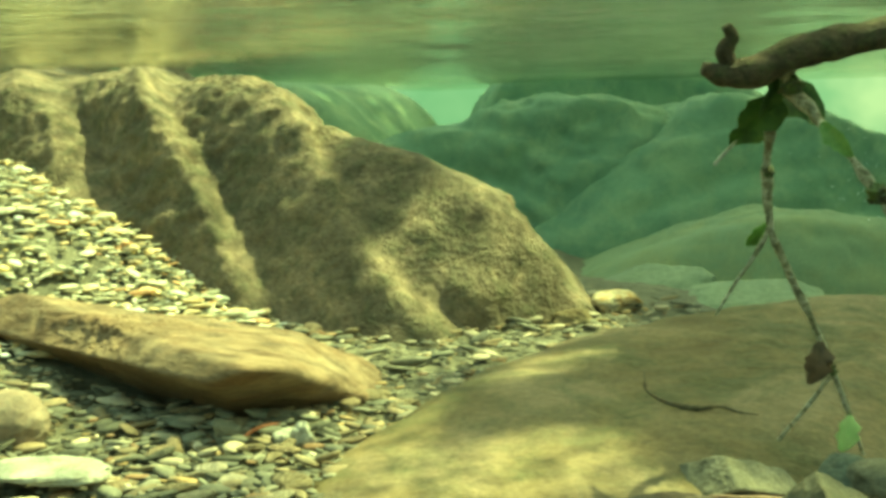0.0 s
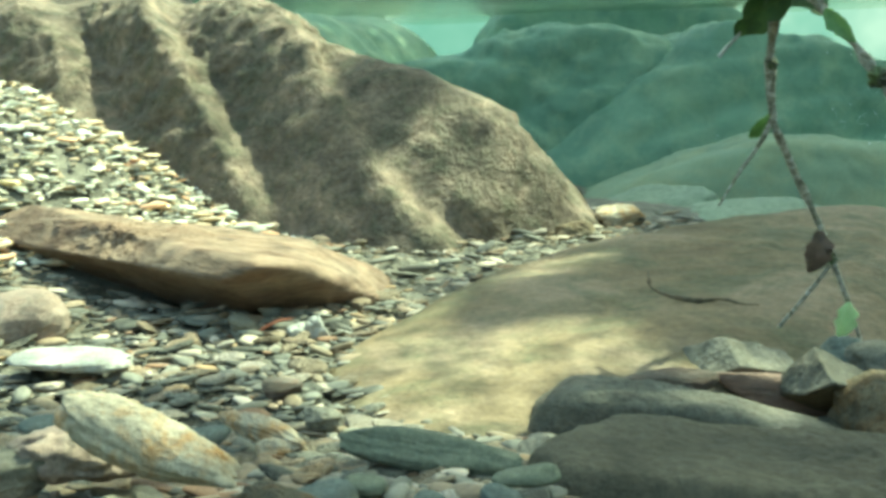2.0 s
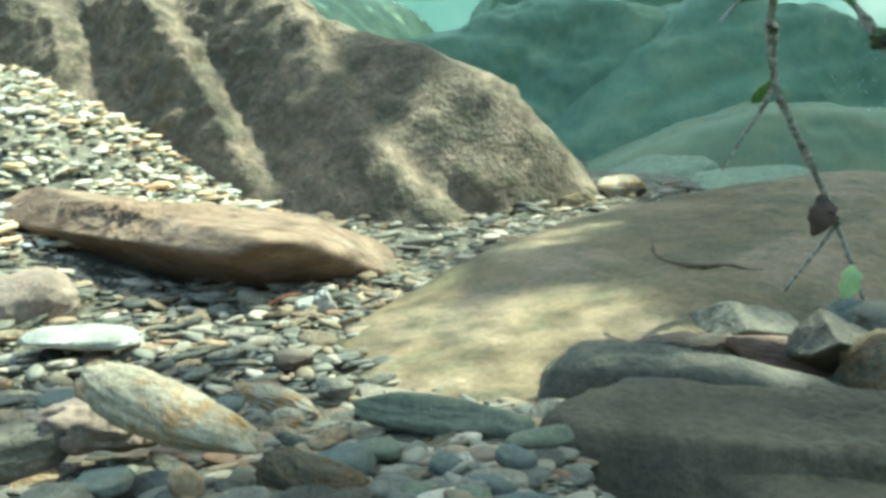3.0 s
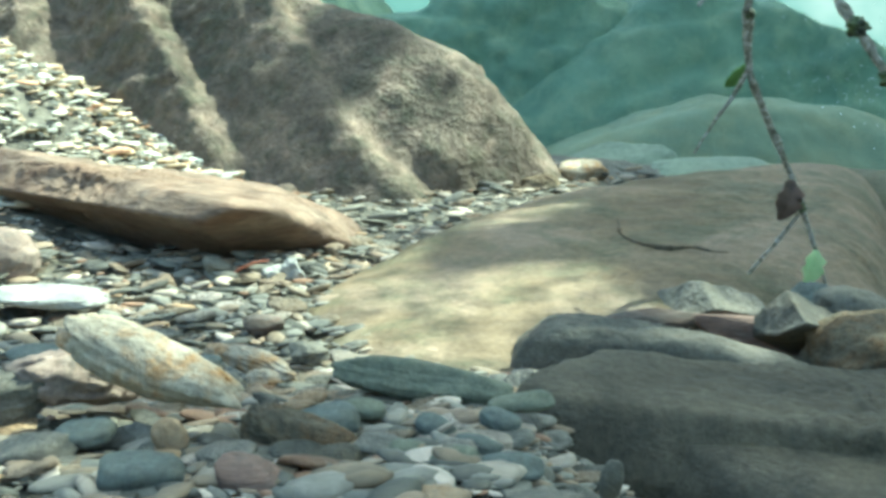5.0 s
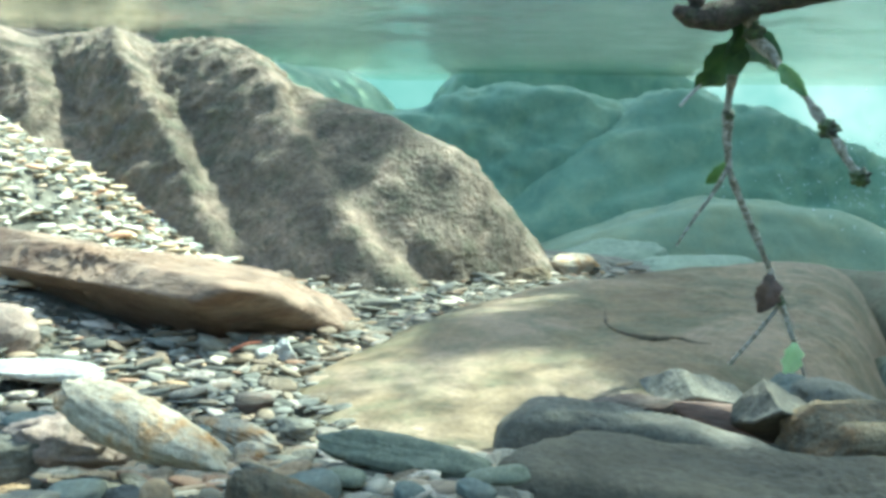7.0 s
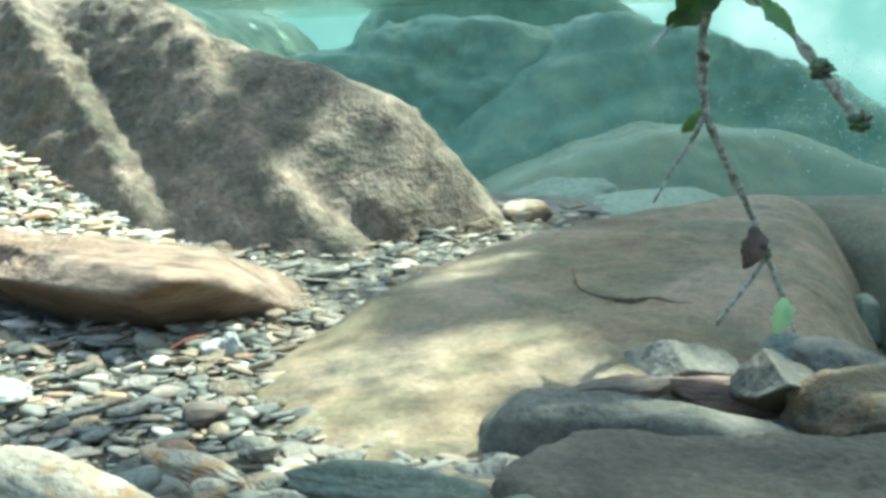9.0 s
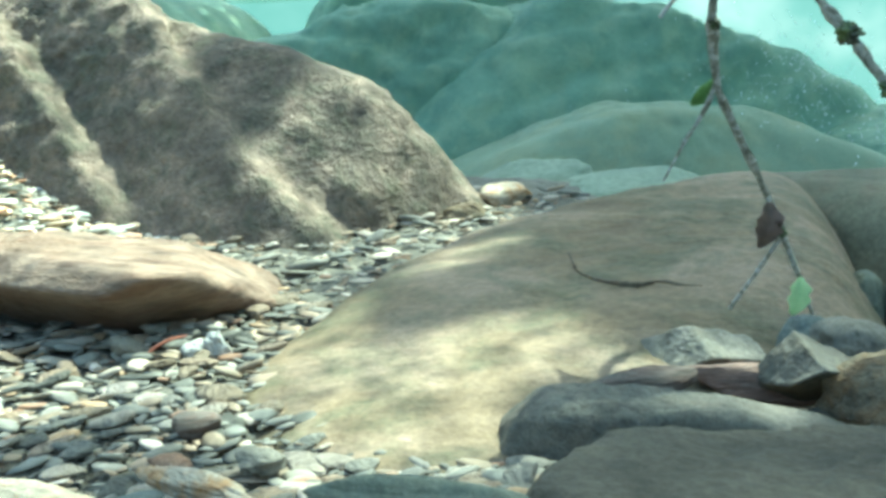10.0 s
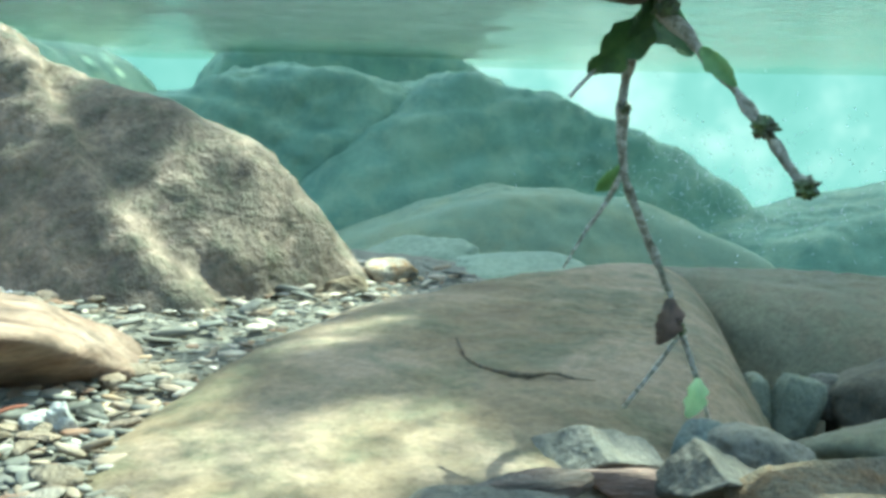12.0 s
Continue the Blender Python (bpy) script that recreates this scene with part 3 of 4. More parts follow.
# slates worn flat, in the foreground
NEAR = "flat worn stones in the foreground gravel"
for place, half, turn, material, label, power, cuts, seed in (
        ((-0.030, 0.411, 0.047), (0.0160, 0.013, 0.0075), (0, -6, 4), M_TEAL, "rounded blue-grey slate with a fine crack", 2.6, 3, 101),
        ((0.019, 0.407, 0.046), (0.0088, 0.007, 0.0045), (4, 16, -12), M_TEAL, "small blue-grey slate tilted in gravel", 2.6, 3, 102),
        ((0.026, 0.369, 0.046), (0.0118, 0.009, 0.0055), (0, -3, 6), M_MOSS, "smooth olive-grey slate pebble in gravel", 2.3, 2, 103),
        ((0.008, 0.378, 0.046), (0.0085, 0.008, 0.0055), (0, 8, 20), M_MOSS, "smooth rounded olive pebble in gravel", 2.3, 2, 104),
        ((0.049, 0.366, 0.045), (0.0142, 0.009, 0.0050), (0, 3, -4), M_TEAL, "long flat blue-grey slate", 2.4, 3, 105),
        ((0.048, 0.416, 0.045), (0.0095, 0.007, 0.0045), (0, 14, -10), M_TEAL, "flat slate leaning on its neighbours", 2.6, 3, 106),
        ((0.000, 0.348, 0.047), (0.0120, 0.009, 0.0042), (0, -4, 8), M_SLATE, "pale flat slate pebble in gravel", 2.6, 3, 107),
        ((0.011, 0.330, 0.046), (0.0210, 0.012, 0.0060), (0, -6, 3), M_RUST, "flat orange-tan stone in the gravel", 4.0, 5, 108),
        ((-0.094, 0.350, 0.050), (0.0165, 0.013, 0.0075), (0, 10, 10), M_TEAL, "rounded grey-green stone in the gravel", 3.0, 5, 109),
        ((-0.146, 0.382, 0.048), (0.0180, 0.013, 0.0060), (0, -5, 6), M_SLATE, "flat pale slate on the gravel", 3.0, 4, 110),
        ((-0.130, 0.392, 0.050), (0.0140, 0.010, 0.0055), (0, -8, 4), M_TEAL, "flat blue-grey slate on the gravel", 2.8, 4, 111),
        ((-0.052, 0.350, 0.048), (0.0155, 0.010, 0.0075), (0, 24, -16), M_BAR, "dusky stone tilted among pebbles", 3.0, 4, 112),
        ((0.086, 0.345, 0.048), (0.0045, 0.004, 0.0090), (6, 8, 0), M_GREY, "small upright grey pebble beside a slab", 2.3, 2, 113),
        ((0.060, 0.334, 0.043), (0.0155, 0.011, 0.0050), (0, 4, -5), M_SLATE, "flat pale slate beside the dark slab", 2.8, 4, 114),
        ((0.060, 0.450, 0.040), (0.0165, 0.008, 0.0045), (0, -6, 8), M_MOSS, "flat greenish slate by the dark slab", 3.0, 4, 115),
        ((-0.092, 0.388, 0.050), (0.0070, 0.005, 0.0085), (0, -28, 10), M_RUST, "small tilted ochre pebble in gravel", 2.4, 2, 116),
        ((0.037, 0.384, 0.047), (0.0100, 0.007, 0.0040), (0, 10, -8), M_TEAL, "thin blue-grey slate flake in gravel", 3.0, 4, 117),
        ((-0.014, 0.434, 0.044), (0.0100, 0.008, 0.0045), (0, 2, 6), M_MOSS, "flat olive slate pebble in gravel", 2.6, 3, 118),
        ((-0.024, 0.372, 0.046), (0.0130, 0.009, 0.0055), (0, -5, 12), M_COAL, "dark slate lying in the gravel", 3.0, 4, 119),
        ((-0.110, 0.520, 0.036), (0.0150, 0.010, 0.0055), (0, -4, 10), M_TEAL, "flat blue-grey slate behind a pale stone", 3.0, 4, 120),
        ((-0.200, 0.540, 0.036), (0.0220, 0.014, 0.0060), (0, 3, -8), M_TEAL, "flat greenish slate lying in the gravel", 3.0, 5, 121),
        ((-0.100, 0.690, 0.010), (0.0140, 0.011, 0.0065), (0, 4, 10), M_BAND, "reddish-brown block of stone in gravel", 5.0, 7, 122)):
    stone("stone", place, half, turn, material, label, seed=seed, power=power, cuts=cuts, level=4, rough=0.06, group=NEAR)

# the heap of stones at the foot of the low boulder
HEAP = "stones heaped against the low boulder"
faceted("stone", (0.155, 0.600, 0.008), [((0.0, -0.12, 1), (0.12, 0.60, 0.030)), ((0.20, -0.15, 0.95), (0.19, 0.585, 0.026)), ((-0.95, 0.15, 0.20), (0.068, 0.615, 0.010)), ((-0.6, 0.1, 0.8), (0.082, 0.615, 0.027)),
        ((-0.32, -0.94, 0.10), (0.150, 0.585, 0.012)), ((-0.25, -0.75, 0.6), (0.150, 0.588, 0.024)), ((0.32, 0.94, 0.15), (0.16, 0.620, 0.01)), ((1, -0.3, 0.2), (0.252, 0.565, 0.0)), ((0, 0, -1), (0.15, 0.6, -0.03))],
        M_GREY, "long grey slate stone with pale mottling", "stone", power=15, level=6, bumps=((14, 0.003), (45, 0.0020), (130, 0.0008)), seed=61, group=HEAP, strata=(330, 0.0008, (0.1, 0.3, 1.0)))
stone("stone", (0.157, 0.662, 0.0165), (0.037, 0.013, 0.0088), (0, -8, -3), M_BAND, "thin grey-brown stone with reddish bands on a long slate", seed=62, power=3.0, cuts=5, rough=0.10, group=HEAP)
stone("stone", (0.238, 0.690, 0.003), (0.043, 0.015, 0.0115), (-6, 12, -6), M_BAR, "flat reddish stone lying in a heap", seed=63, power=5, cuts=3, rough=0.07, group=HEAP)
faceted("stone", (0.226, 0.722, 0.006), [((-0.62, -0.38, 0.69), (0.205, 0.712, 0.021)), ((0.36, -0.30, 0.88), (0.236, 0.712, 0.020)), ((0.10, 0.55, 0.83), (0.226, 0.73, 0.024)), ((-0.95, -0.1, 0.25), (0.188, 0.72, 0.008)),
        ((0.80, -0.1, 0.6), (0.268, 0.72, 0.002)), ((0, 1, 0.2), (0.22, 0.752, 0.0)), ((0.05, -0.66, -0.75), (0.226, 0.702, 0.008)), ((0, 0, -1), (0.22, 0.727, -0.02))],
        M_SLATE, "angular pale grey stone with a sharp crest", "stone", power=36, level=6, bumps=((40, 0.0014), (120, 0.0009)), seed=64, group=HEAP, strata=(420, 0.0008, (-0.3, -0.5, 0.8)))
faceted("stone", (0.276, 0.654, 0.010), [((0.48, -0.22, 0.85), (0.278, 0.648, 0.0225)), ((-0.80, -0.12, 0.58), (0.252, 0.645, 0.022)), ((0.0, -0.60, -0.80), (0.276, 0.640, 0.016)), ((-0.42, -0.35, -0.84), (0.262, 0.642, 0.006)),
        ((-0.9, -0.2, -0.3), (0.242, 0.65, 0.014)), ((1, -0.1, 0.2), (0.318, 0.65, 0.003)), ((0.1, 1, 0.2), (0.27, 0.678, 0.01)), ((0, 0, -1), (0.26, 0.65, -0.015))],
        M_GREY, "dark wedge-shaped stone with a pale lit ridge", "stone", power=40, level=6, bumps=((40, 0.0012), (120, 0.0008)), seed=65, group=HEAP, strata=(380, 0.0006, (-0.4, 0.2, 0.8)))
stone("stone", (0.270, 0.634, -0.010), (0.020, 0.010, 0.009), (0, 10, 0), M_COAL, "dark stone in the hollow of the heap", seed=66, power=3, cuts=5, rough=0.15, group=HEAP)
faceted("stone", (0.334, 0.606, -0.004), [((0.02, -0.18, 0.98), (0.310, 0.604, 0.0265)), ((-0.62, -0.32, 0.71), (0.284, 0.598, 0.020)), ((0.05, -0.80, 0.58), (0.31, 0.588, 0.021)), ((-1, -0.25, -0.25), (0.271, 0.594, 0.010)), ((0.02, -0.90, -0.44), (0.31, 0.584, 0.012)),
        ((1, 0, 0.3), (0.42, 0.60, 0.0)), ((0, 1, 0.2), (0.31, 0.645, 0.0)), ((0, 0, -1), (0.30, 0.60, -0.05))],
        M_OCHRE, "dark blocky stone with an ochre crusted top", "stone", power=18, level=6, bumps=((30, 0.0018), (110, 0.0010)), seed=67, group=HEAP, strata=(300, 0.0015, (0.1, 0.1, 1)))
stone("stone", (0.336, 0.728, -0.001), (0.037, 0.026, 0.023), (0, 6, -6), M_SLATE, "pale grey rounded stone behind the heap", seed=68, power=3, group=HEAP)
stone("stone", (0.302, 0.742, 0.002), (0.021, 0.018, 0.021), (0, 0, 0), M_TEAL, "dark blue-grey stone behind the heap of stones", seed=69, power=3, group=HEAP)

# rocks beyond the low boulder's right flank
FLANK = "rocks beside the low boulder"
stone("rock", (0.70, 0.98, -0.045), (0.12, 0.09, 0.075), (0, -18, 10), M_DARK, "dark rounded rock in the shade", "rock", seed=71, level=5, group=FLANK)
stone("rock", (0.545, 0.80, -0.035), (0.13, 0.08, 0.040), (0, -4, -6), M_OLIVE, "low brown silted rock", "rock", seed=72, level=5, group=FLANK)
stone("stone", (0.535, 1.00, -0.054), (0.024, 0.018, 0.030), (0, 18, 0), M_MOSS, "upright olive stone beside dark ones", seed=73, group=FLANK)
stone("stone", (0.500, 1.02, -0.05), (0.022, 0.022, 0.026), (0, 0, 0), M_MOSS, "small olive stone in the gap between rocks", seed=74, group=FLANK)
stone("stone", (0.585, 1.03, -0.052), (0.026, 0.022, 0.020), (0, 0, 30), M_GREY, "small grey stone in the gap", seed=75, group=FLANK)

# scraps on the stones
v, f = blade((-0.153, 0.862, 0.006), (-0.122, 0.870, 0.016), 0.003, 0.002, 3)
tagged(obj("leaf_scrap", v, f, M_TAG), "reddish scrap of dead leaf on the gravel", "leaf")
v, f = tube([(0.198, 0.976, 0.030), (0.194, 0.945, 0.028), (0.192, 0.915, 0.026), (0.203, 0.882, 0.0245), (0.213, 0.868, 0.025), (0.224, 0.862, 0.025), (0.243, 0.864, 0.026), (0.255, 0.846, 0.026), (0.268, 0.840, 0.026)], [0.0005, 0.0011, 0.0009, 0.0014, 0.0024, 0.0019, 0.0008, 0.0009, 0.0004], 10, 5, 1.2)
tagged(obj("stick", v, f, M_OCHRE), "dark crooked stick lying on the low boulder", "stick")


# ---- the drowned branch with its hanging twigs ----
def build_branch():
    root = new("branch")
    root.location = (0, 0, 0)
    v, f = tube([(0.198, 0.72, 0.296), (0.225, 0.722, 0.290), (0.26, 0.725, 0.304), (0.33, 0.73, 0.318), (0.45, 0.735, 0.335), (0.65, 0.74, 0.375), (0.95, 0.75, 0.47)],
                [0.004, 0.0105, 0.011, 0.011, 0.012, 0.014, 0.016], 16, 2, 0.30)
    stem = obj("stem", v, f, M_BARK, root, "dark waterlogged branch with reddish bark")
    v, f = tube([(0.216, 0.722, 0.298), (0.212, 0.718, 0.306), (0.216, 0.714, 0.314), (0.211, 0.712, 0.322)], [0.006, 0.006, 0.005, 0.003], 10, 4, 0.4)
    obj("stub", v, f, M_BARK, root, "knobbly broken stub")
    v, f = tube([(0.262, 0.735, 0.300), (0.262, 0.77, 0.275), (0.262, 0.795, 0.245), (0.262, 0.80, 0.218), (0.266, 0.80, 0.178), (0.283, 0.80, 0.138), (0.302, 0.80, 0.098)],
                [0.0038, 0.0037, 0.0035, 0.0034, 0.0030, 0.0027, 0.0025], 10, 6, 0.55)
    twig = obj("twig", v, f, M_TWIG, root, "pale peeling twig hanging down")
    v, f = tube([(0.302, 0.80, 0.098), (0.313, 0.80, 0.070), (0.324, 0.798, 0.040), (0.336, 0.795, 0.004)], [0.0024, 0.0024, 0.0018, 0.001], 8, 7, 0.5)
    obj("twig_end", v, f, M_TWIG, twig)
    v, f = tube([(0.312, 0.80, 0.068), (0.298, 0.80, 0.048), (0.280, 0.80, 0.026), (0.266, 0.80, 0.008)], [0.0018, 0.0017, 0.0014, 0.001], 8, 8, 0.4)
    obj("side_twig", v, f, M_TWIG, twig)
    v, f = tube([(0.264, 0.80, 0.180), (0.254, 0.80, 0.160), (0.240, 0.80, 0.140), (0.225, 0.80, 0.115)], [0.0022, 0.0018, 0.0015, 0.0010], 8, 9, 0.4)
    obj("side_twig", v, f, M_TWIG, twig, "thin dark side twig")
    v, f = tube([(0.256, 0.735, 0.298), (0.262, 0.745, 0.280), (0.272, 0.735, 0.268), (0.292, 0.71, 0.235), (0.306, 0.69, 0.208), (0.312, 0.68, 0.194), (0.320, 0.670, 0.181)],
                [0.0044, 0.0042, 0.0040, 0.0037, 0.0034, 0.0032, 0.0036], 12, 10, 0.6)
    spur = obj("twig", v, f, M_TWIG, root, "mottled twig with a broken tip")
    v, f = blade((0.268, 0.765, 0.285), (0.233, 0.79, 0.243), 0.014, 0.004, 1, (0.3, -1, 0.2), nibble=0.7)
    obj("leaf", v, f, M_LEAFD, root, "dull green leaf on the fork")
    v, f = blade((0.262, 0.77, 0.292), (0.290, 0.76, 0.255), 0.013, -0.004, 2, (0.2, -1, 0.3), nibble=0.7)
    obj("leaf", v, f, M_LEAFD, root, "dull green leaf on the fork")
    v, f = blade((0.254, 0.745, 0.300), (0.247, 0.765, 0.262), 0.010, 0.003, 11, (0.6, -1, 0.1), nibble=0.8)
    obj("leaf", v, f, M_LEAFD, root, "torn dark green leaf at the fork")
    v, f = tube([(0.238, 0.787, 0.247), (0.227, 0.79, 0.235), (0.221, 0.79, 0.228)], [0.0014, 0.0013, 0.0016], 8, 3, 0.2)
    obj("leaf_stalk", v, f, M_WHITE, root, "pale green leaf stalk")
    v, f = blade((0.277, 0.722, 0.258), (0.291, 0.703, 0.236), 0.0060, 0.003, 4, (-0.7, -0.6, 0.2), nibble=0.6)
    obj("leaf", v, f, M_LEAFM, spur, "green leaf wrapped on the twig")
    for c, s, k in (((0.303, 0.690, 0.2125), 0.0085, 81), ((0.320, 0.669, 0.180), 0.0075, 82), ((0.311, 0.80, 0.072), 0.006, 83), ((0.262, 0.797, 0.222), 0.005, 84), ((0.262, 0.742, 0.283), 0.009, 85)):
        d, faces = ball(4)
        vs = []
        for q in d:
            r = s * (0.74 + 0.5 * ragged(q, 2.2, k, 4))
            vs.append((c[0] + q[0] * r, c[1] + q[1] * r, c[2] + q[2] * r))
        obj("knot", vs, faces, M_ALGAE, spur if k in (81, 82) else twig, "rough tuft of torn bark and algae")
    v, f = blade((0.266, 0.802, 0.184), (0.250, 0.812, 0.166), 0.006, 0.002, 9, (0.3, -1, 0.2), nibble=0.2)
    obj("leaf", v, f, M_LEAFM, twig, "small green leaf at the fork")
    v, f = blade((0.302, 0.796, 0.094), (0.293, 0.795, 0.062), 0.0110, 0.003, 6, (0.3, -1, 0.1), nibble=0.8)
    obj("dead_leaf", v, f, M_LEAFB, twig, "brown dead leaf caught on the twig")
    v, f = blade((0.324, 0.793, 0.038), (0.318, 0.793, 0.010), 0.0085, 0.002, 8, (0.1, -1, 0.1), nibble=0.5)
    obj("green_leaf", v, f, M_LEAF, twig, "bright green leaf remnant on the twig")
    return tagged(root, "drowned branch with hanging twigs and leaves", "branch")


build_branch()


# ---- the unseen tree added to shade the stream ----
def shade(x, y):
    """How thick the added foliage stands over a place on the bed; none below nought."""
    s = 0.20 + 0.7 * noise.noise(Vector((x * 4.0 + 4.1, y * 4.0, 0.7))) + 0.5 * noise.noise(Vector((x * 9, y * 9, 3.7)))
    s += 0.8 * ease(y + 0.3 * ease(x, -0.3, 0.0), 2.0, 2.2)
    s += 1.0 * ease(x, 0.15, 0.26)
    s += 2.0 * ease(x, 0.06, 0.12) * (1 - ease(y, 0.51, 0.58))
    s += 1.0 * (1 - ease(y, 0.34, 0.46))
    s += 0.30 * (1 - ease(x, 0.0, 0.1)) * (1 - ease(y, 0.85, 0.95))
    s += 1.15 * ease(x, 0.0, 0.06) * ease(y, 0.84, 0.90) * (1 - ease(y, 1.12, 1.2))
    # Gaps and clumps set by hand to shape the sun patches on the rocks.
    for cx, cy, r, k in ((0.05, 0.70, 0.11, 2.0), (-0.05, 0.75, 0.06, 1.0), (0.06, 0.85, 0.05, -0.8), (-0.45, 1.56, 0.13, 1.3), (-0.29, 1.49, 0.07, 1.1), (-0.15, 1.41, 0.045, -1.2), (0.12, 1.36, 0.09, 2.0), (-0.28, 1.05, 0.24, 1.6), (-0.65, 1.38, 0.36, 1.6), (0.10, 1.27, 0.14, 2.5), (-0.25, 1.28, 0.16, 1.3), (-0.05, 1.24, 0.10, 0.9), (-0.27, 0.76, 0.09, 0.9), (-0.12, 0.415, 0.07, 2.2), (0.13, 1.04, 0.05, 1.0), (-0.02, 0.9, 0.04, 0.8), (0.15, 0.80, 0.05, 0.7),
                         (-0.10, 0.87, 0.09, 1.6), (-0.16, 0.62, 0.12, -0.7), (0.0, 1.12, 0.08, -0.6), (-0.32, 1.57, 0.18, 0.7), (-0.60, 1.68, 0.30, 1.7), (0.21, 0.645, 0.06, 1.3), (0.10, 0.635, 0.035, -1.2), (-0.15, 1.39, 0.075, -1.6), (-0.21, 1.46, 0.04, -0.9), (-0.07, 1.40, 0.04, -0.8), (0.23, 0.715, 0.05, 1.15), (0.28, 0.65, 0.05, 1.3), (0.32, 0.61, 0.04, 1.2), (0.33, 0.73, 0.05, 1.2), (0.205, 0.59, 0.035, 1.5), (0.155, 0.675, 0.035, -1.6), (0.140, 0.660, 0.026, -1.8), (0.05, 0.64, 0.06, 0.9), (0.06, 3.2, 0.08, 1.3), (0.39, 3.2, 0.07, 1.9), (-0.20, 1.385, 0.05, -1.2), (0.20, 1.40, 0.06, 1.6), (-0.30, 0.91, 0.07, 1.1), (-0.20, 0.86, 0.06, 0.9), (-0.40, 0.86, 0.07, 1.0), (-0.05, 0.53, 0.05, 1.1), (-0.02, 0.43, 0.08, -0.6), (0.24, 1.475, 0.05, 1.6), (0.10, 1.40, 0.10, 1.0), (0.18, 1.055, 0.040, 1.3), (0.085, 1.0, 0.035, 1.25), (0.07, 0.93, 0.03, 1.1), (-0.03, 1.36, 0.06, 0.9), (0.03, 1.34, 0.05, 0.5)):
        s -= k * math.exp(-((x - cx) ** 2 + (y - cy) ** 2) / (r * r))
    return s


def build_shade_tree():
    rng = random.Random(5)
    root = new("tree")
    root.location = (5.2, 2.2, WATER_Z)
    v, f = tube([(0, 0, -0.9), (-0.1, 0, 0.8), (-0.4, -0.1, 2.2), (-0.9, -0.2, 3.6), (-1.6, -0.3, 4.6)], [0.22, 0.17, 0.14, 0.10, 0.05], 12, 3, 0.2)
    obj("trunk", v, f, M_BARK, root)
    for k in range(9):
        a = (-0.4 - 0.13 * k, -0.1, 2.2 + 0.26 * k)
        b = (-2.6 + 0.2 * rng.uniform(-1, 1), rng.uniform(-2.2, 2.6), 3.2 + rng.uniform(-0.3, 0.9))
        m = tuple((p + q) / 2 for p, q in zip(a, b))
        v, f = tube([a, (m[0], m[1], m[2] + 0.25), b], [0.05, 0.035, 0.012], 8, k, 0.2)
        obj("limb", v, f, M_BARK, root)
    verts, faces = [], []
    n = 0
    while n < 36000:
        x, y = rng.gauss(0.3, 1.5), rng.gauss(1.8, 1.4)
        thick = shade(x, y)
        if rng.random() > 5 * thick:
            continue
        n += 1
        p = Vector((x, y, 0.05)) + TO_SUN * (3.7 + rng.uniform(0, 1.4)) - root.location
        u = Vector((rng.gauss(0, 1), rng.gauss(0, 1), rng.gauss(0, 0.5))).normalized()
        w = u.cross(Vector((rng.gauss(0, 1), rng.gauss(0, 1), rng.gauss(0, 1)))).normalized()
        s = rng.uniform(0.025, 0.055) * (1.0 + 0.8 * ease(thick, 0.7, 1.5) + 0.4 * ease(y, 1.8, 2.1) + 0.9 * (1 - ease(y, 0.45, 0.65)) * ease(x, 0.04, 0.12))
        k = len(verts)
        fold = u.cross(w) * s * 0.3
        for q in (p - u * s, p + w * s * 0.45 + fold, p + u * s, p - w * s * 0.45 + fold):
            verts.append(tuple(q))
        faces += [(k, k + 1, k + 2), (k, k + 2, k + 3)]
    obj("crown", verts, faces, M_CROWN, root, smooth=False)
    return tagged(root, "unseen leafy tree added to dapple the sunlight on the stream", "tree")


build_shade_tree()


# ---- pebbles ----
def pebble_shape(seed, level):
    """A flat river-worn slate, its rim rounded, a few broken corners."""
    rng = random.Random(seed)
    d, faces = ball(level)
    q = 12
    total = (np.abs(d) ** 2.3).sum(axis=1) ** (q / 2.3)
    for _ in range(rng.choice((3, 5, 6, 8))):
        a = rng.uniform(0, 2 * math.pi)
        n = np.array([math.cos(a), math.sin(a), rng.gauss(0, 0.35)])
        n /= np.linalg.norm(n)
        total += np.clip(d @ n / rng.uniform(0.66, 0.95), 0, None) ** q
    r = total ** (-1 / q)
    pts = d * r[:, None]
    k = np.array([1 + 0.13 * ragged(q, 1.3, seed, 3) for q in pts])
    return pts * k[:, None] * np.array([1.0, rng.uniform(0.40, 0.74), rng.uniform(0.12, 0.27)]), faces


def taken(x, y):
    """True where a large rock already covers the bed."""
    if x > 0.085 and x < 0.5 and 0.46 < y < 0.57:
        return True
    if -0.5 < x < -0.08 and 0.98 - 0.55 * (x + 0.2) * (x < -0.2) < y < 1.12:
        return True
    if 0.22 < x < 0.66 and 1.52 < y < 1.92:
        return True
    left = (x + 0.08) * 0.93 - (y - 0.737) * 0.38
    front = (x - 0.074) * 0.62 + (y - 0.615) * 0.78
    return left > 0.03 and front > 0.03 and x < 0.6 and y < 1.3


SPOTS = []


def scatter(count, box, sizes, seed):
    rng = random.Random(seed)
    n = 0
    while n < count:
        x, y = rng.uniform(box[0], box[1]), rng.uniform(box[2], box[3])
        if taken(x, y):
            continue
        s = sizes[0] * (sizes[1] / sizes[0]) ** (rng.random() ** 1.7)
        tilt = (rng.gauss(0, 9), rng.gauss(0, 9), rng.choice((0, 180)) + rng.gauss(0, 36))
        SPOTS.append((x, y, bed(x, y) + s * rng.uniform(0.05, 0.30), s, tilt, rng.randrange(10)))
        n += 1


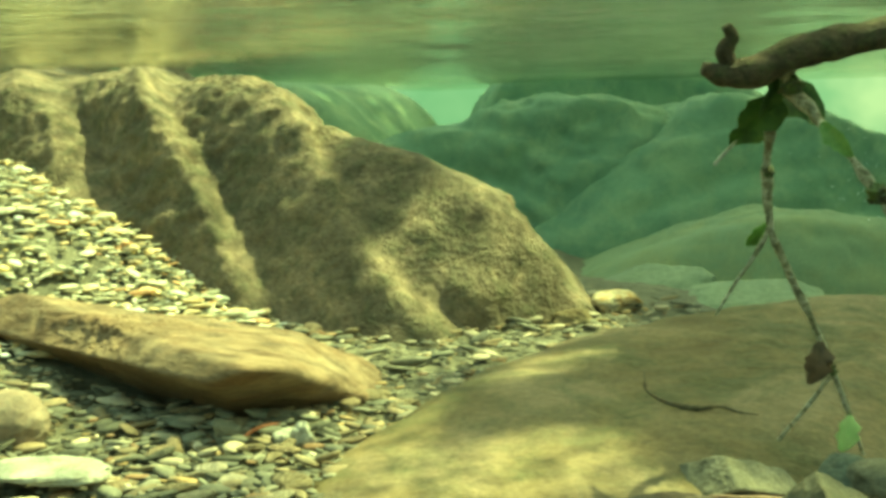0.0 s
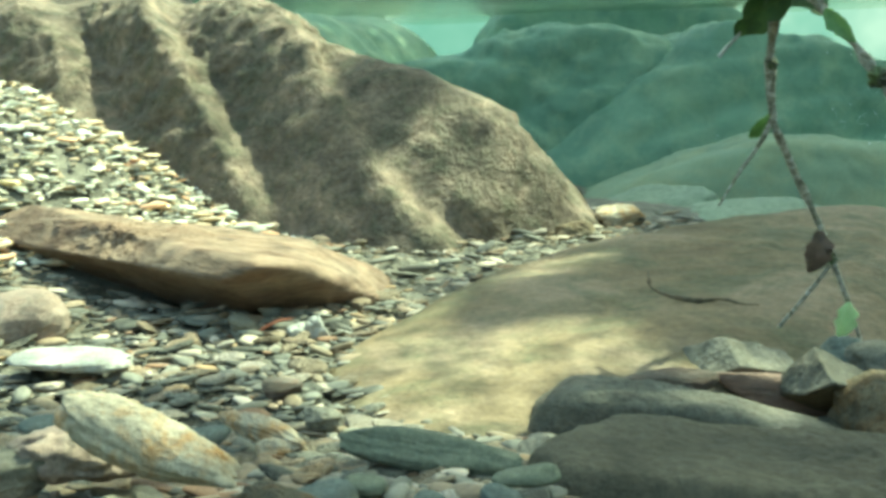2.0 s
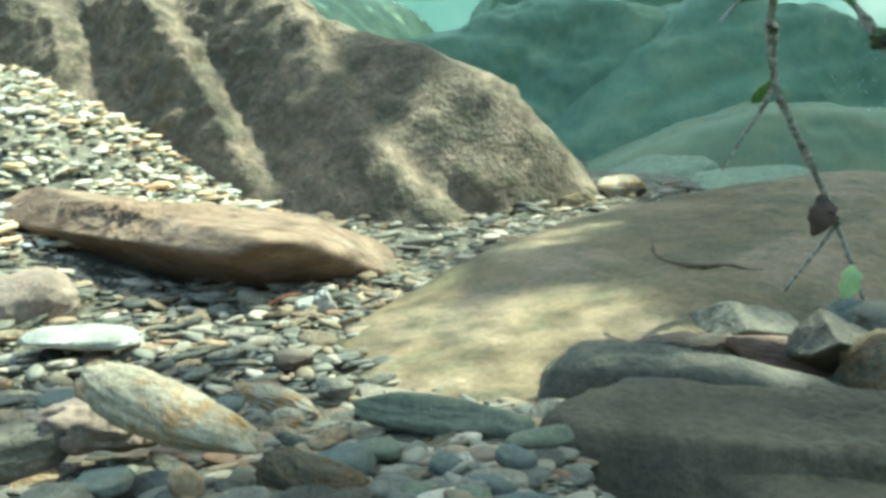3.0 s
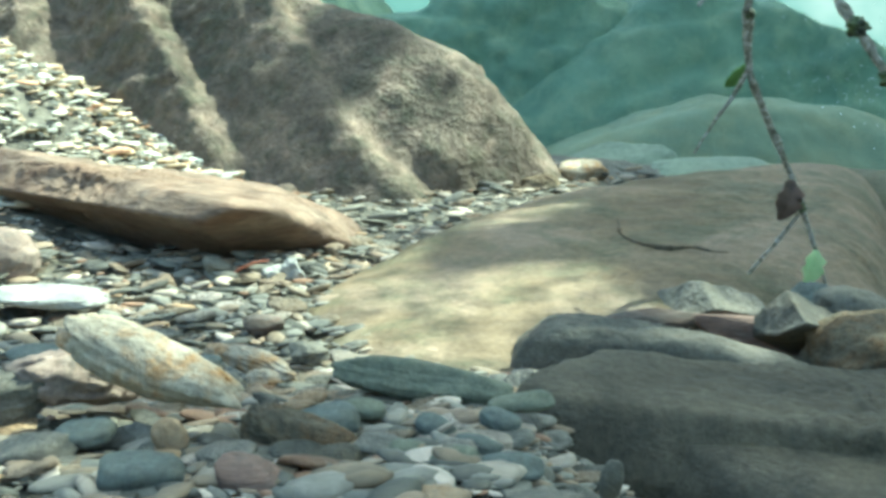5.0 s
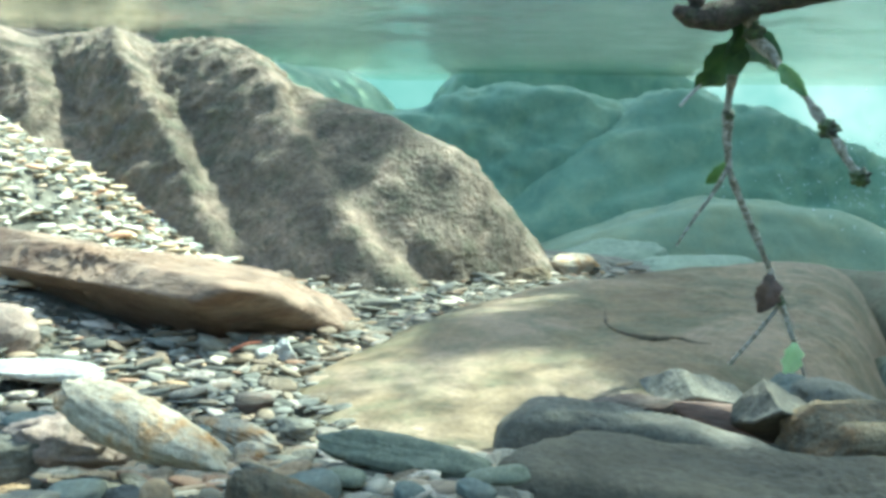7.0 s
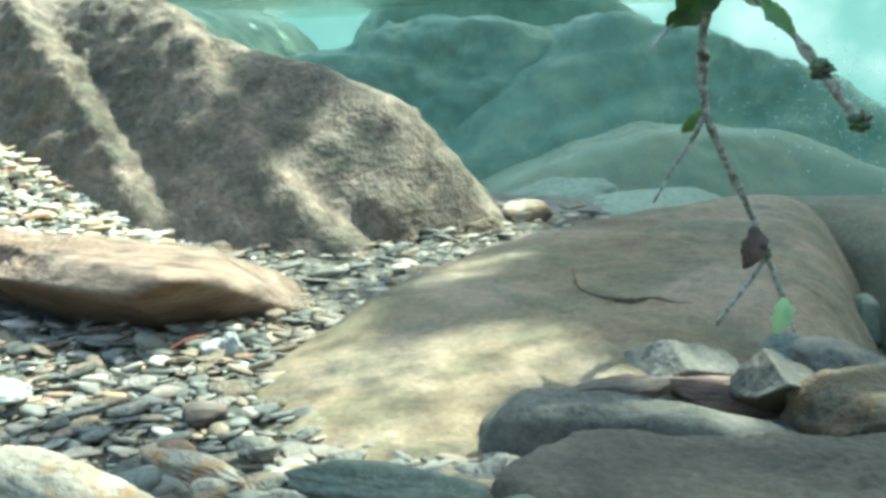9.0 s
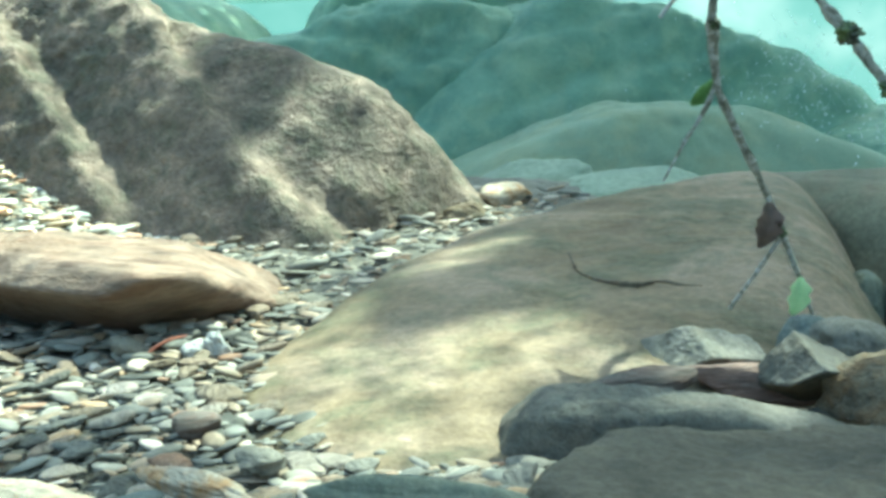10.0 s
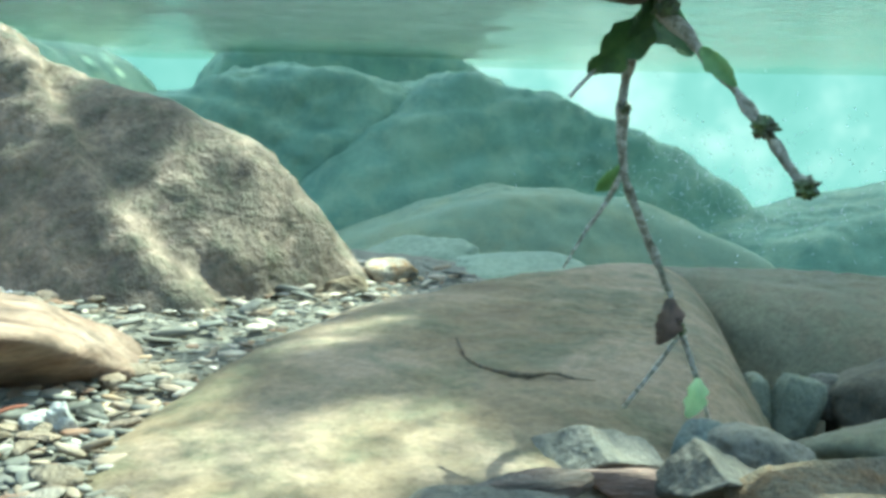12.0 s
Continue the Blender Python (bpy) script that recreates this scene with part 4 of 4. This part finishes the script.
scatter(900, (-0.22, 0.16, 0.26, 0.60), (0.006, 0.018), 1)
scatter(2600, (-0.44, 0.30, 0.24, 1.0), (0.004, 0.015), 7)
scatter(260, (-0.44, 0.10, 0.5, 1.0), (0.012, 0.020), 8)
scatter(5200, (-0.44, 0.30, 0.24, 1.5), (0.0025, 0.008), 2)
scatter(2800, (-1.1, -0.1, 1.0, 1.8), (0.005, 0.021), 3)
scatter(500, (-0.35, 0.40, 1.0, 1.6), (0.006, 0.022), 4)
scatter(900, (0.3, 1.6, 0.5, 2.6), (0.006, 0.018), 5)
scatter(400, (-1.4, -0.42, 0.2, 1.1), (0.008, 0.03), 6)
scatter(3200, (-0.24, 0.12, 0.26, 0.60), (0.002, 0.006), 11)
scatter(2600, (-0.95, -0.12, 1.05, 1.75), (0.004, 0.013), 12)
scatter(70, (0.04, 0.13, 0.56, 0.60), (0.004, 0.011), 9)
scatter(60, (0.08, 0.40, 0.38, 0.45), (0.006, 0.016), 10)


def near_key(s):
    return -s[3] + 0.02 * max(0.0, s[1] - 0.75) + (1.0 if s[0] < -0.36 or s[0] > 0.16 or s[1] < 0.36 or s[1] > 1.0 else 0.0)


SPOTS.sort(key=near_key)
LOOSE = SPOTS[:290]
shapes = [pebble_shape(100 + k, 3) for k in range(10)]
meshes = []
for pts, faces in shapes:
    me = bpy.data.meshes.new("pebble")
    me.from_pydata([tuple(q) for q in pts], [], faces)
    me.shade_smooth()
    me.materials.append(M_PEB)
    meshes.append(me)
for x, y, z, s, tilt, k in LOOSE:
    ob = new("pebble", meshes[k])
    ob.parent = ground
    ob.location = (x, y, z)
    ob.rotation_euler = [radians(a) for a in tilt]
    ob.scale = (s, s, s)

coarse = [pebble_shape(200 + k, 2) for k in range(12)]


def heap_up(spots, name, material, label):
    all_v, all_f, at = [], [], 0
    for x, y, z, s, tilt, k in spots:
        pts, faces = coarse[k]
        m = np.array(Euler([radians(a) for a in tilt]).to_matrix())
        all_v.append(pts @ m.T * s + np.array((x, y, z)))
        all_f.append(np.array(faces) + at)
        at += len(pts)
    ob = obj(name, np.concatenate(all_v).tolist(), np.concatenate(all_f).tolist(), material)
    return tagged(ob, label, "gravel", kind="stuff")


rest = SPOTS[290:]
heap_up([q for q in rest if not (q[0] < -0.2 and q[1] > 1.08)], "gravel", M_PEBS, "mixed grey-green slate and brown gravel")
heap_up([q for q in rest if q[0] < -0.2 and q[1] > 1.08], "gravel_bank", M_PEBW, "bank of pale gravel against the boulder, lightened as if in direct sun")

# air bubbles rising by the far boulder
rng = random.Random(77)
d, faces = ball(2)
bv, bf = [], []
for k in range(700):
    c = np.array((rng.gauss(1.16, 0.16), 2.2 + rng.uniform(-0.3, 0.5), rng.gauss(0.06, 0.08)))
    bf += [tuple(i + len(bv) for i in q) for q in faces]
    bv += (c + d * rng.uniform(0.0006, 0.0016)).tolist()
bub = obj("air_bubbles", bv, bf, M_BUBBLE)
tagged(bub, "drifting specks of air and silt in the water", "bubbles", kind="stuff")
